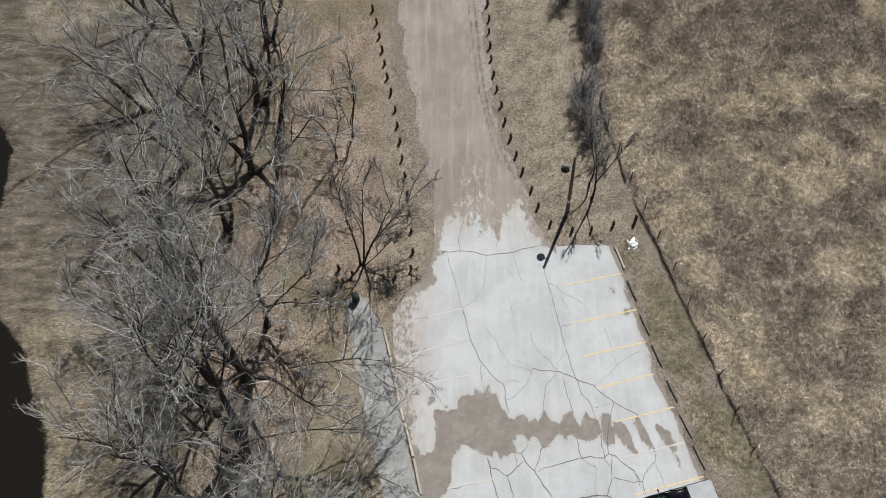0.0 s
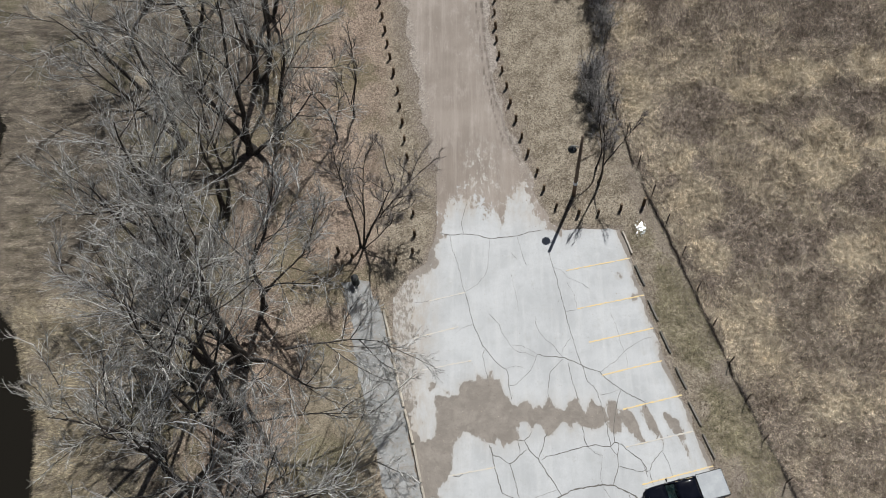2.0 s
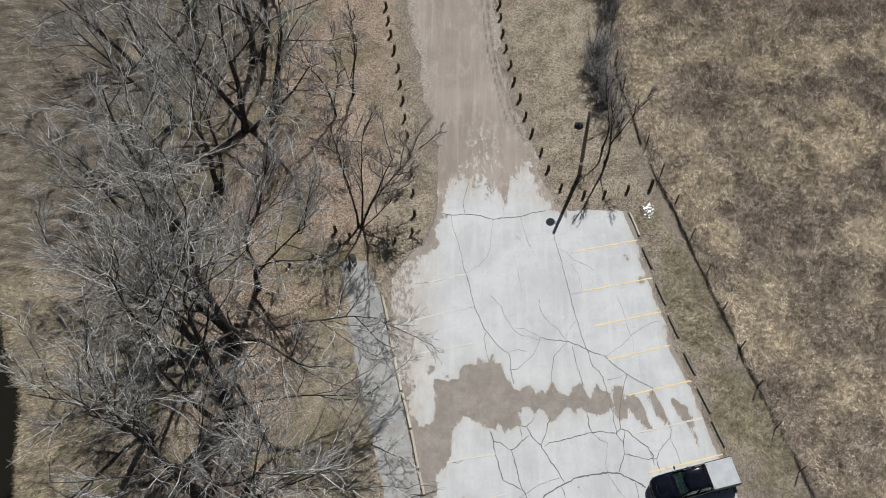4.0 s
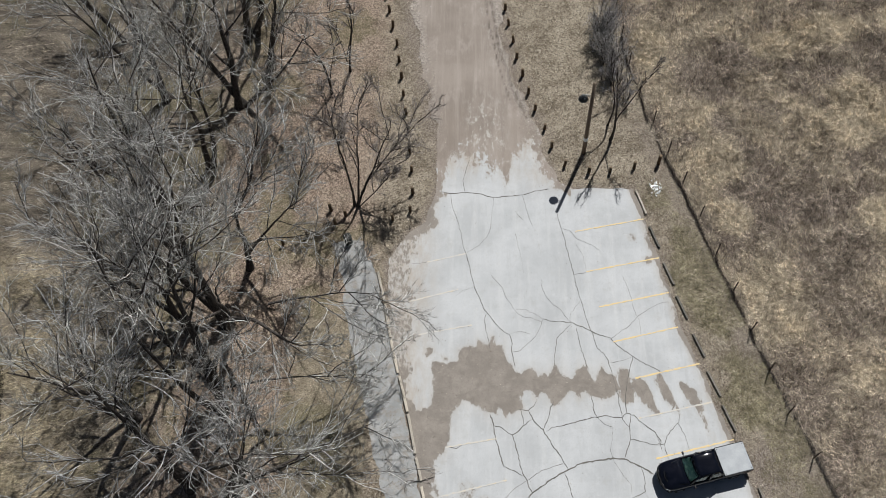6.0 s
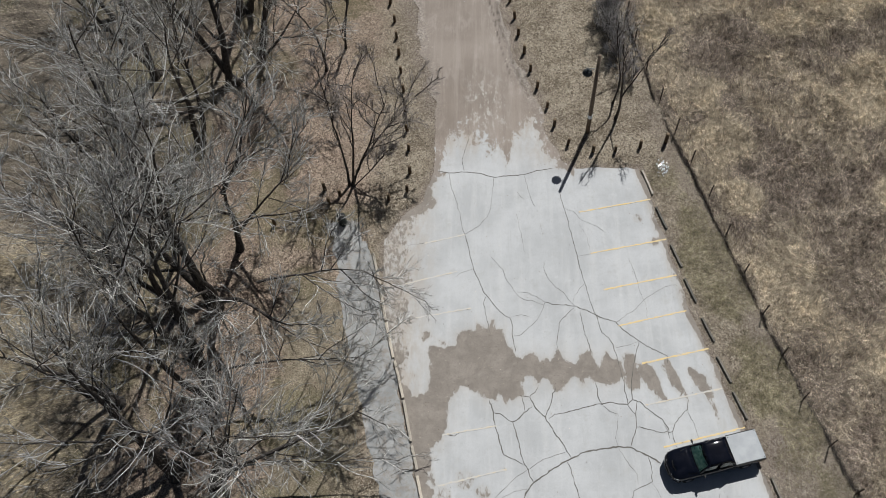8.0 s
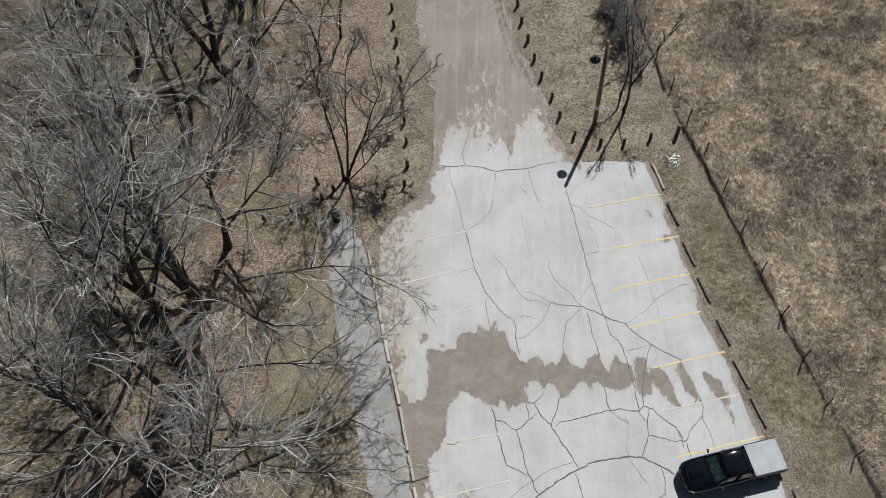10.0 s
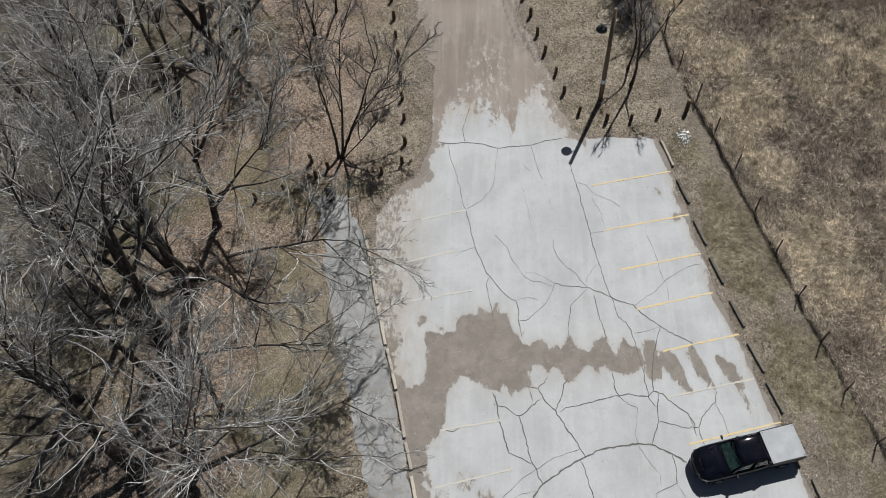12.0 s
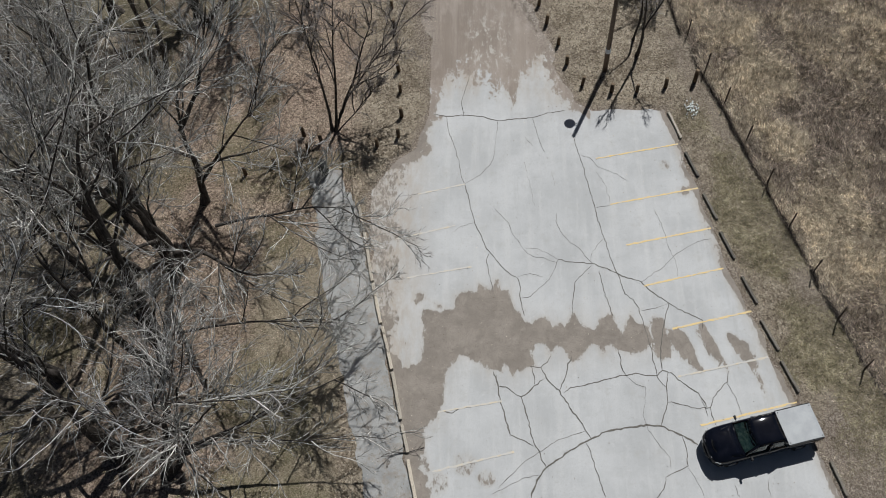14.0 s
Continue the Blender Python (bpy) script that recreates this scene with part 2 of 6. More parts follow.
def pavement_material():
    """Pale weathered paving, the mud on it, and the packed dirt of the road that runs onto it."""
    n = Nodes("weathered_pavement", 0.88, spec=0.22)
    dirt, dust, road = n.cover("cover")
    pale, loose, rut_shade = n.cover("cover_two")
    blot = n.noise(0.30, 6, 0.65)
    streak = n.noise(1.0, 6, 0.66, stretch=(1.7, 0.13, 1.0), turn=0.10)
    wide = n.noise(0.9, 6, 0.72)
    grain = n.noise(48, 3, 0.65)
    speck = n.cells(5.0, "Distance")
    c = n.mix(n.band(blot, 0.32, 0.68), (0.425, 0.43, 0.432), (0.525, 0.53, 0.532))
    c = n.mix(n.band(streak, 0.45, 0.68, 0.0, 0.5), c, (0.57, 0.57, 0.562))
    c = n.mix(n.band(streak, 0.26, 0.42, 0.4, 0.0), c, (0.375, 0.372, 0.362))
    c = n.mix(n.band(wide, 0.54, 0.72, 0, 0.5), c, (0.40, 0.39, 0.37))
    c = n.mix(n.band(grain, 0.40, 0.72, 0.0, 0.42), c, (0.29, 0.285, 0.275))
    c = n.mix(n.band(n.noise(11, 5, 0.75), 0.54, 0.70, 0.0, 0.5), c, (0.33, 0.322, 0.305))
    c = n.mix(n.band(n.noise(3.2, 7, 0.78), 0.55, 0.68, 0.0, 0.4), c, (0.36, 0.352, 0.335))
    c = n.mix(n.band(n.noise(2.3, 7, 0.78), 0.55, 0.70, 0.0, 0.45), c, (0.585, 0.583, 0.575))
    c = n.mix(n.math("MULTIPLY", n.band(speck, 0.05, 0.12, 0.7, 0.0), n.band(n.noise(0.7, 3), 0.45, 0.6)), c, (0.20, 0.188, 0.175))
    mud = n.mix(n.band(n.noise(0.8, 6, 0.7), 0.3, 0.7), (0.196, 0.173, 0.152), (0.285, 0.255, 0.226))
    mud = n.mix(n.band(n.noise(18, 4, 0.75), 0.42, 0.75, 0, 0.6), mud, (0.125, 0.106, 0.088))
    mud = n.mix(n.band(n.noise(5.0, 6, 0.8), 0.53, 0.66, 0, 0.75), mud, (0.15, 0.128, 0.108))
    mud = n.mix(n.band(n.noise(1.9, 7, 0.75), 0.52, 0.7, 0.0, 0.45), mud, (0.34, 0.308, 0.274))
    # the road's own dirt, drawn out along its length
    lanes = n.noise(1.3, 6, 0.66, stretch=(1.5, 0.07, 1.0), turn=0.10)
    thin = n.noise(4.2, 4, 0.6, stretch=(1.6, 0.05, 1.0), turn=0.13)
    coarse = n.noise(26, 4, 0.75)
    d = n.mix(n.band(n.noise(0.22, 5, 0.6), 0.3, 0.7), (0.226, 0.190, 0.162), (0.30, 0.258, 0.225))
    d = n.mix(n.band(lanes, 0.45, 0.7, 0.0, 0.42), d, (0.41, 0.362, 0.325))
    d = n.mix(n.band(lanes, 0.25, 0.43, 0.5, 0.0), d, (0.205, 0.172, 0.150))
    d = n.mix(n.band(n.noise(0.8, 7, 0.75, stretch=(1.3, 0.5, 1), turn=0.15), 0.5, 0.68, 0.0, 0.5), d, (0.40, 0.352, 0.318))
    d = n.mix(n.band(thin, 0.56, 0.7, 0.0, 0.25), d, (0.19, 0.157, 0.132))
    d = n.mix(n.math("MULTIPLY", pale, n.band(n.noise(1.6, 8, 0.8, stretch=(1.6, 0.7, 1), turn=0.35), 0.52, 0.57, 0.0, 0.8)), d, (0.49, 0.472, 0.44))
    stones = n.add("ShaderNodeSeparateColor")
    n.link(n.cells(10, "Color"), stones.inputs[0])
    d = n.mix(n.math("MULTIPLY", loose, 0.85), d, n.mix(stones.outputs[0], (0.13, 0.108, 0.092), (0.46, 0.415, 0.372)))
    # eroded edge and ruts: the shade of their steps put into the dirt colour
    d = n.mix(n.math("MULTIPLY", rut_shade, n.band(n.noise(1.5, 6, 0.75), 0.35, 0.6)), d, (0.105, 0.085, 0.07))
    d = n.mix(n.band(coarse, 0.38, 0.75, 0.0, 0.5), d, n.mix(1.0, d, (0.55, 0.53, 0.51), "MULTIPLY"))
    mud = n.mix(road, mud, d)
    ragged = n.math("ADD", dirt, n.math("MULTIPLY", n.math("SUBTRACT", n.noise(2.6, 7, 0.76, stretch=(1.5, 0.75, 1.0), turn=0.25), 0.5), 1.0))
    patchy = n.math("MULTIPLY", n.math("SUBTRACT", n.noise(1.5, 8, 0.8, stretch=(1.3, 0.75, 1.0), turn=0.15), 0.5), 3.0)
    ragged = n.math("ADD", ragged, n.math("MULTIPLY", road, patchy))
    mask = n.band(ragged, 0.45, 0.56)
    film = n.band(ragged, 0.22, 0.5, 0.0, 0.35)
    dusty = n.math("MULTIPLY", dust, n.band(n.noise(1.2, 7, 0.75, stretch=(1.6, 0.6, 1.0)), 0.36, 0.64, 0.25, 1.0))
    c = n.mix(1.0, c, (0.985, 1.0, 1.022), "MULTIPLY")
    c = n.mix(film, c, (0.40, 0.378, 0.346))
    c = n.mix(dusty, c, (0.37, 0.325, 0.277))
    c = n.mix(n.math("MULTIPLY", mask, 0.95), c, mud)
    n.bump(n.math("ADD", n.math("ADD", grain, n.math("MULTIPLY", mask, 0.8)), n.math("MULTIPLY", road, n.math("ADD", coarse, lanes))), 0.35, 0.015)
    return n.done(c)


def paint_line_material(name, strong):
    n = Nodes(name, 0.8, spec=0.2)
    worn = n.noise(3.0, 6, 0.75)
    wear = n.band(worn, 0.47, 0.66, 1.0, 0.1) if strong else n.band(worn, 0.36, 0.55, 0.45, 0.0)
    c = n.mix(wear, (0.52, 0.51, 0.49), (0.69, 0.53, 0.265))
    return n.done(c)


def wood_material(name, a, b, per="each"):
    n = Nodes(name, 0.9, spec=0.15)
    coord = n.add("ShaderNodeTexCoord").outputs["Object"]
    grain = n.noise(5.0, 5, 0.65, stretch=(6.0, 6.0, 0.7), vector=coord)
    c = n.mix(n.band(grain, 0.3, 0.7), a, b)
    c = n.mix(1.0, c, n.mix(n.each(), (0.72, 0.72, 0.72), (1.2, 1.17, 1.13)), "MULTIPLY")
    n.bump(grain, 0.5, 0.02)
    return n.done(c)


def bark_material(name, a, b, spread=0.3):
    n = Nodes(name, 0.9, spec=0.15)
    ridge = n.noise(7.0, 5, 0.7, stretch=(1.6, 1.6, 0.4))
    c = n.mix(n.band(ridge, 0.3, 0.7), a, b)
    c = n.mix(1.0, c, n.mix(n.island(), (1 - spread,) * 3, (1 + spread,) * 3), "MULTIPLY")
    c = n.mix(1.0, c, n.mix(n.each(), (0.85, 0.85, 0.87), (1.12, 1.1, 1.06)), "MULTIPLY")
    n.bump(ridge, 0.6, 0.04)
    return n.done(c)


def blade_material(name, colours, rough=0.9, calm=1.0, streak=None):
    """Blades and leaves: each takes one of three tones."""
    n = Nodes(name, rough, spec=0.12)
    r = n.island()
    c = n.mix(n.band(r, 0.0, 0.55), colours[0], colours[1])
    c = n.mix(n.band(r, 0.55, 1.0), c, colours[2])
    tone = n.mix(n.band(n.noise(0.55, 7, 0.68), 0.36, 0.62), tuple(1 - calm * (1 - v) for v in (0.66, 0.64, 0.62)), tuple(1 - calm * (1 - v) for v in (1.24, 1.23, 1.2)))
    c = n.mix(1.0, c, tone, "MULTIPLY")
    low, high = (0.62, 0.60, 0.58), (1.36, 1.35, 1.33)
    if streak:
        clump = n.mix(n.band(n.noise(1.1, 6, 0.72, stretch=streak, turn=0.45), 0.38, 0.6), (0.42, 0.41, 0.40), (1.5, 1.48, 1.44))
    else:
        clump = n.mix(n.band(n.noise(2.8, 4, 0.7), 0.38, 0.6), tuple(1 - calm * (1 - v) for v in low), tuple(1 - calm * (1 - v) for v in high))
    c = n.mix(1.0, c, clump, "MULTIPLY")
    return n.done(c)


M_GROUND = ground_material()
M_PAVE = pavement_material()
M_WALK = Nodes("grey_walk", 0.88)
_c = M_WALK.mix(M_WALK.band(M_WALK.noise(0.6, 6, 0.7), 0.32, 0.68), (0.245, 0.253, 0.256), (0.375, 0.38, 0.378))
_c = M_WALK.mix(M_WALK.band(M_WALK.noise(1.7, 8, 0.8), 0.46, 0.66, 0, 0.85), _c, (0.25, 0.215, 0.182))
_c = M_WALK.mix(M_WALK.band(M_WALK.noise(5.0, 6, 0.8), 0.54, 0.7, 0, 0.6), _c, (0.19, 0.165, 0.14))
_c = M_WALK.mix(M_WALK.band(M_WALK.noise(40, 3, 0.7), 0.4, 0.75, 0, 0.4), _c, (0.18, 0.175, 0.165))
M_WALK.bump(M_WALK.noise(40, 3, 0.7), 0.3, 0.01)
M_WALK = M_WALK.done(_c)
M_CRACK_FINE = Nodes("hairline_crack", 0.95)
_c = M_CRACK_FINE.mix(M_CRACK_FINE.band(M_CRACK_FINE.noise(1.3, 5, 0.7), 0.42, 0.62), (0.135, 0.128, 0.119), (0.29, 0.284, 0.274))
M_CRACK_FINE = M_CRACK_FINE.done(_c)
M_CRACK = varied("crack_filler", (0.125, 0.117, 0.107), (0.20, 0.19, 0.175), 3.0, 0.95, fine=30)
M_LINE = paint_line_material("worn_yellow_paint", True)
M_LINE_FAINT = paint_line_material("faded_yellow_paint", False)
M_TIMBER = wood_material("weathered_timber", (0.34, 0.31, 0.265), (0.54, 0.50, 0.44))
M_TIMBER_DARK = wood_material("treated_timber", (0.12, 0.112, 0.098), (0.23, 0.217, 0.195))
M_BOLLARD = wood_material("dark_post_wood", (0.085, 0.062, 0.043), (0.17, 0.125, 0.085))
M_END = varied("cut_wood", (0.20, 0.15, 0.10), (0.29, 0.22, 0.155), 12, 0.9)
M_POLE = wood_material("utility_pole_wood", (0.105, 0.083, 0.066), (0.185, 0.150, 0.122))
M_BARK = bark_material("dark_bark", (0.029, 0.026, 0.024), (0.10, 0.09, 0.083), 0.15)
M_TWIG = bark_material("grey_twig_bark", (0.25, 0.254, 0.252), (0.62, 0.627, 0.622), 0.55)
M_TWIG_FINE = bark_material("fine_twig_bark", (0.145, 0.138, 0.127), (0.40, 0.385, 0.36), 0.5)
M_TWIG_DARK = bark_material("brown_twig_bark", (0.13, 0.115, 0.11), (0.31, 0.285, 0.275), 0.4)
M_HEDGE = bark_material("hedge_twig_bark", (0.20, 0.193, 0.197), (0.46, 0.45, 0.455), 0.55)
M_STEEL = varied("rusty_steel_post", (0.075, 0.062, 0.052), (0.14, 0.112, 0.09), 14, 0.7, 0.4)
M_WIRE = varied("fence_wire", (0.10, 0.095, 0.09), (0.18, 0.17, 0.16), 20, 0.55, 0.6, bump=0)
M_WATER = Nodes("river_water", 0.08, spec=0.25)
M_WATER.bump(M_WATER.noise(1.6, 3), 0.06, 0.02)
M_WATER = M_WATER.done((0.012, 0.0105, 0.008))

# ---- plan: edges in metres ----
LOT = [(10.62, 31.55), (12.9, 20.6), (16.4, 8.5), (20.6, -7.0), (-0.2, -7.0), (-3.65, 8.3), (-5.9, 18.0), (-6.5, 22.0),
       (-6.6, 26.0), (-5.4, 28.0), (-4.3, 29.0), (-3.5, 31.4), (-3.2, 33.7), (-4.0, 39.0), (2.7, 39.0), (3.56, 36.7), (4.37, 34.5), (5.3, 32.2), (6.3, 31.5)]
ROAD = [(-3.1, 33.0), (-3.68, 36.4), (-4.16, 39.8), (-4.91, 43.9), (-5.88, 49.6), (-6.57, 54.2), (-7.02, 58.4), (-8.4, 70), (-11, 90), (-18, 130),
        (-10, 130), (-3.2, 90), (-1.0, 70), (0.9, 58.0), (1.05, 53.8), (1.25, 49.8), (1.75, 45.0), (2.6, 40.9), (3.8, 36.9), (5.5, 32.6)]
WALK = [(-10.7, 27.2), (-9.85, 24.1), (-8.76, 18.7), (-7.9, 15.5), (-7.0, 12.4), (-5.9, 8.6), (-1.6, -7.0), (0.1, -7.0), (-3.75, 8.3), (-7.55, 24.9), (-8.6, 27.4)]
FENCE = [(9.7, 62.0), (10.3, 52.0), (11.2, 43.0), (12.0, 38.8), (13.0, 34.9), (14.3, 30.6), (15.6, 25.6), (17.0, 20.9), (18.4, 16.2), (20.0, 11.6), (24.5, -1.0), (27.0, -8.0)]
BANK = [(-27.5, -10), (-30.5, 6), (-31.5, 12.5), (-32.4, 16.7), (-33.6, 18.9), (-35.6, 23.9), (-38.0, 26.5), (-42.0, 31.5), (-40.7, 38.2), (-41.0, 43.1), (-42.8, 45.6), (-52, 58), (-60, 75)]


def along(line, y):
    """x of a line given by points, at each y."""
    pts = sorted(line, key=lambda p: p[1])
    return np.interp(y, [p[1] for p in pts], [p[0] for p in pts])


def ground_height(x, y):
    bank = x - along(BANK, y) + 1.6 * (fractal(x, y, 3.0, 3) - 0.5)
    z = -0.75 + 0.72 * step(bank, -0.6, 0.9)
    far = step(bank, -26, -30)
    z = z * (1 - far)
    field = step(x - along(FENCE, y), 0.3, 1.5)
    woods = step(-x - 7, 0, 6)
    z = z + (0.03 + 0.10 * field + 0.07 * woods) * (fractal(x, y, 2.6, 4) - 0.5)
    z = z + 0.35 * field * (fractal(x + 50, y, 9.0, 3) - 0.5) * step(x - along(FENCE, y), 1, 6)
    flat = np.maximum(np.maximum(step(signed(x, y, LOT), -0.6, -0.1), step(signed(x, y, ROAD), -0.8, -0.1)), step(signed(x, y, WALK), -0.6, -0.1))
    return z * (1 - flat) - 0.03 * flat - 0.005


# pale drifts of straw in the field, and darker stands: x, y, half width, half depth
PALE = ((13.2, 44.9, 1.4, 3.0), (12.9, 51.2, 1.1, 2.2), (16.6, 33.0, 2.0, 2.5), (17.2, 29.2, 1.4, 1.8), (22.3, 44.4, 2.2, 1.4), (27.8, 46.0, 2.4, 1.4), (33.6, 46.3, 2.4, 2.0), (19.7, 23.7, 2.0, 2.5), (24.5, 17.2, 1.8, 1.2), (28.5, 37.9, 4.8, 3.0), (27.5, 29.1, 1.8, 1.5), (16.0, 38.4, 1.2, 2.0), (20.2, 21.5, 1.4, 1.8), (37.0, 54.5, 1.6, 2.0))
DEEP = ((20.5, 52.1, 4.8, 2.8), (31.0, 52.1, 4.0, 2.5), (16.2, 41.8, 1.4, 3.0), (23.5, 25.9, 4.0, 2.5), (24.3, 21.8, 4.0, 2.5), (25.3, 13.6, 3.2, 3.0), (19.6, 16.1, 2.4, 3.0), (28.7, 24.8, 2.4, 3.0))


def blobs(x, y, list_of, wobble):
    total = np.zeros_like(x)
    for cx, cy, w, h in list_of:
        total = np.maximum(total, step(1.25 - np.hypot((x - cx) / w, (y - cy) / h) + wobble, 0.0, 0.7))
    return total


def zones(x, y):
    """Shares of straw, dark growth and darker ground, green, leaf litter, wet bank and field at each place."""
    right = x - along(FENCE, y) + 0.5 * (fractal(x, y, 1.5, 3) - 0.5)
    field = step(right, 0.0, 0.8)
    lumps = fractal(x, y, 6.0, 5)
    small = fractal(x + 11, y + 5, 1.4, 4)
    bank = x - along(BANK, y)
    woods = step(-x - 6.3, 0, 3) * step(bank, 2, 7)
    wobble = 1.5 * (fractal(x + 90, y, 2.4, 5) - 0.5)
    straw = field * np.clip(0.95 * blobs(x, y, PALE, wobble) + 0.6 * step(lumps + 0.35 * (small - 0.5) + 0.08 * step(x * 0.9 - y + 18, -3, 4), 0.42, 0.62), 0, 1)
    belt = step(right, 0.1, 0.5) * step(-right, -3.4, -1.6) * step(y, 17, 20) * step(-y, -38, -33)
    straw = np.maximum(straw, 0.9 * belt * step(small + 0.7 * (lumps - 0.5), 0.40, 0.56))
    straw = straw * (1 - 0.75 * blobs(x, y, DEEP, wobble))
    straw += 0.85 * step(-bank, -8.0, -3.5) * (1 - field) * step(small, 0.25, 0.5) * step(-y, -36, -24)
    straw += 0.12 * step(-bank, -8.0, -2.5) * (1 - field) * step(small, 0.3, 0.55) * step(y, 26, 36)
    straw += 0.2 * step(-x - 20, 0, 8) * step(lumps, 0.46, 0.62) * step(-y, -40, -30)
    dark = field * np.clip(1.0 - straw, 0, 1)
    dark += 1.0 * step(-x - 17, 0, 6) * step(y - 22, 0, 8) * step(fractal(x * 0.6 + 0.5 * y, y, 2.2, 5), 0.28, 0.50)
    # ragged darker ground on the wood's river side
    dark += 0.75 * step(-x - 13, 0, 3.5) * step(-bank, -9, -6) * step(fractal(x + 31, y, 2.6, 5), 0.36, 0.52)
    dark += 0.6 * step(-bank, -12, -6) * step(y, 25, 31) * (1 - field)
    strip = (1 - field) * step(x - 10.0, 0, 2.5) * step(-y, -33, -29)
    green = 0.95 * strip * step(fractal(x + 3, y, 2.2, 4) - 0.12 * np.abs(x - along(FENCE, y) + 1.7), 0.24, 0.42)
    green += 0.95 * woods * step(fractal(x - 60, y + 20, 3.4, 4), 0.50, 0.62)
    green += 0.15 * step(lumps, 0.58, 0.68) * field * step(y - 34, 0, 8)
    lawn = step(-x - 7.2, 0, 0.8) * step(x + 13.5, 0, 1.5) * step(-y, -24, -21)
    green += 0.30 * lawn
    straw += 0.5 * lawn
    leafy = np.clip(woods * step(x + 26, 0, 7) * (0.5 + 0.7 * small), 0, 1) * (1 - 0.7 * lawn)
    wet = step(-bank, -0.7, 0.4) * step(bank, -26, -24)
    return [np.clip(v, 0, 1) for v in (straw, dark, green, leafy, wet, field)]


def stony_verge(x, y):
    """Where bare dirt and stones show: along the road, and behind the stalls."""
    ragged = 1.6 * (fractal(x, y, 1.8, 4) - 0.5)
    road = step(signed(x, y, ROAD) + ragged, -1.5, -0.1) * step(y, 33, 38)
    lot_side = step(signed(x, y, LOT) + 0.5 * ragged, -0.75, -0.1)
    back = step(1.1 - np.hypot((x - 17.2) / 1.9, (y - 10.5) / 3.6) + 0.5 * ragged, 0, 0.5)
    foot = step(-np.abs(x - along(FENCE, y) + 0.7) + 0.5 * ragged, -0.9, -0.2) * step(-y, -40, -36) * 0.7
    return np.clip(np.maximum(np.maximum(road, lot_side), np.maximum(back, foot)), 0, 1)


def build_ground():
    fine_x, fine_y = np.arange(-50, 42, 0.34), np.arange(2, 68, 0.34)
    out = np.array([3, 8, 16, 30, 55, 110, 250, 600, 1600.0])
    xs = np.concatenate([-50 - out[::-1], fine_x, fine_x[-1] + out])
    ys = np.concatenate([2 - out[::-1], fine_y, fine_y[-1] + out])
    me, x, y = grid_sheet("ground", xs, ys, ground_height)
    straw, dark, green, leafy, wet, field = zones(x, y)
    paint(me, "cover", straw, dark, green)
    paint(me, "cover_two", stony_verge(x, y) * (1 - field), leafy, wet)
    ob = part_mesh("ground", me, M_GROUND)
    tagged(ob, "dry brown ground with leaf litter, straw and faint green", "ground", kind="structure")


def build_water():
    ys = np.concatenate([[-600, -120], np.arange(-30, 90, 2.0), [140, 600]])
    xb = along(BANK, ys)
    verts = np.concatenate([np.stack([xb + 1.5, ys, np.full_like(ys, -0.42)], 1), np.stack([xb - 29, ys, np.full_like(ys, -0.42)], 1)])
    n = len(ys)
    quads = [(i, i + 1, n + i + 1, n + i) for i in range(n - 1)]
    tagged(part_mesh("water", mesh_of("water", verts, quads=quads), M_WATER), "dark still river water along a reedy bank", "river", kind="structure")


MUD_TOP = [(-3.43, 18.41), (-2.64, 18.27), (-1.82, 18.46), (-1.68, 19.13), (-1.07, 19.4), (-0.53, 19.16), (-0.46, 19.73), (0.08, 19.32), (0.39, 20.07), (0.6, 19.38), (0.96, 19.52), (1.19, 18.64), (1.77, 17.81), (2.27, 17.65), (2.96, 17.84), (3.26, 17.25), (3.68, 17.51), (3.95, 16.99), (4.41, 17.96), (4.74, 17.47), (5.13, 17.12), (5.6, 17.15), (5.78, 17.63), (6.36, 17.98), (6.67, 17.4), (6.93, 16.98), (7.35, 17.88), (7.79, 17.49), (8.23, 17.29)]
MUD_LOW = [(8.27, 16.47), (7.95, 16.15), (7.29, 15.85), (6.8, 16.1), (6.2, 16.6), (5.86, 15.85), (5.67, 16.48), (5.2, 16.48), (4.77, 15.98), (4.28, 15.55), (3.91, 16.17), (3.48, 16.36), (3.13, 15.67), (2.69, 16.43), (2.28, 16.3), (2.04, 15.99), (2.3, 15.18), (1.84, 15.12), (1.14, 14.82), (0.86, 15.37), (0.56, 14.97), (0.04, 14.94), (-0.48, 15.44), (-1.5, 15.75), (-2, 15.44), (-2.27, 14.58), (-2.43, 13.46), (-2.81, 12.49), (-3.44, 11.71), (-4.11, 12.28), (-4.47, 14.22), (-4.04, 15.14), (-3.51, 15.2), (-3.41, 16.71)]
MUD = MUD_TOP + MUD_LOW
TONGUES = [([(9.85, 16.9), (10.55, 14.92)], 0.16), ([(11.12, 17.18), (11.47, 16.33), (12.06, 14.85)], 0.2), ([(12.45, 16.7), (12.9, 15.7)], 0.34), ([(12.85, 16.3), (13.3, 15.2)], 0.3), ([(13.12, 15.39), (13.81, 13.25)], 0.2), ([(8.79, 17.35), (8.91, 15.96)], 0.34), ([(9.51, 16.71), (10.05, 15.96)], 0.34), ([(11.15, 25.74), (12.33, 26.11)], 0.16), ([(-2.58, 18.5), (-3.57, 19.18)], 0.2)]


JOIN = 39.0
PAVED = [(10.62, 31.55), (12.9, 20.6), (16.4, 8.5), (20.6, -7.0), (-0.2, -7.0), (-3.6, 8.3), (-5.5, 16.8), (-6.2, 20.0), (-6.75, 23.2), (-6.6, 26.0), (-5.4, 27.9), (-4.3, 29.0), (-3.6, 31.4), (-3.5, 33.7),
         *ROAD[1:-2], (3.9, 36.8), (4.5, 34.5), (5.4, 32.2), (6.3, 31.5)]


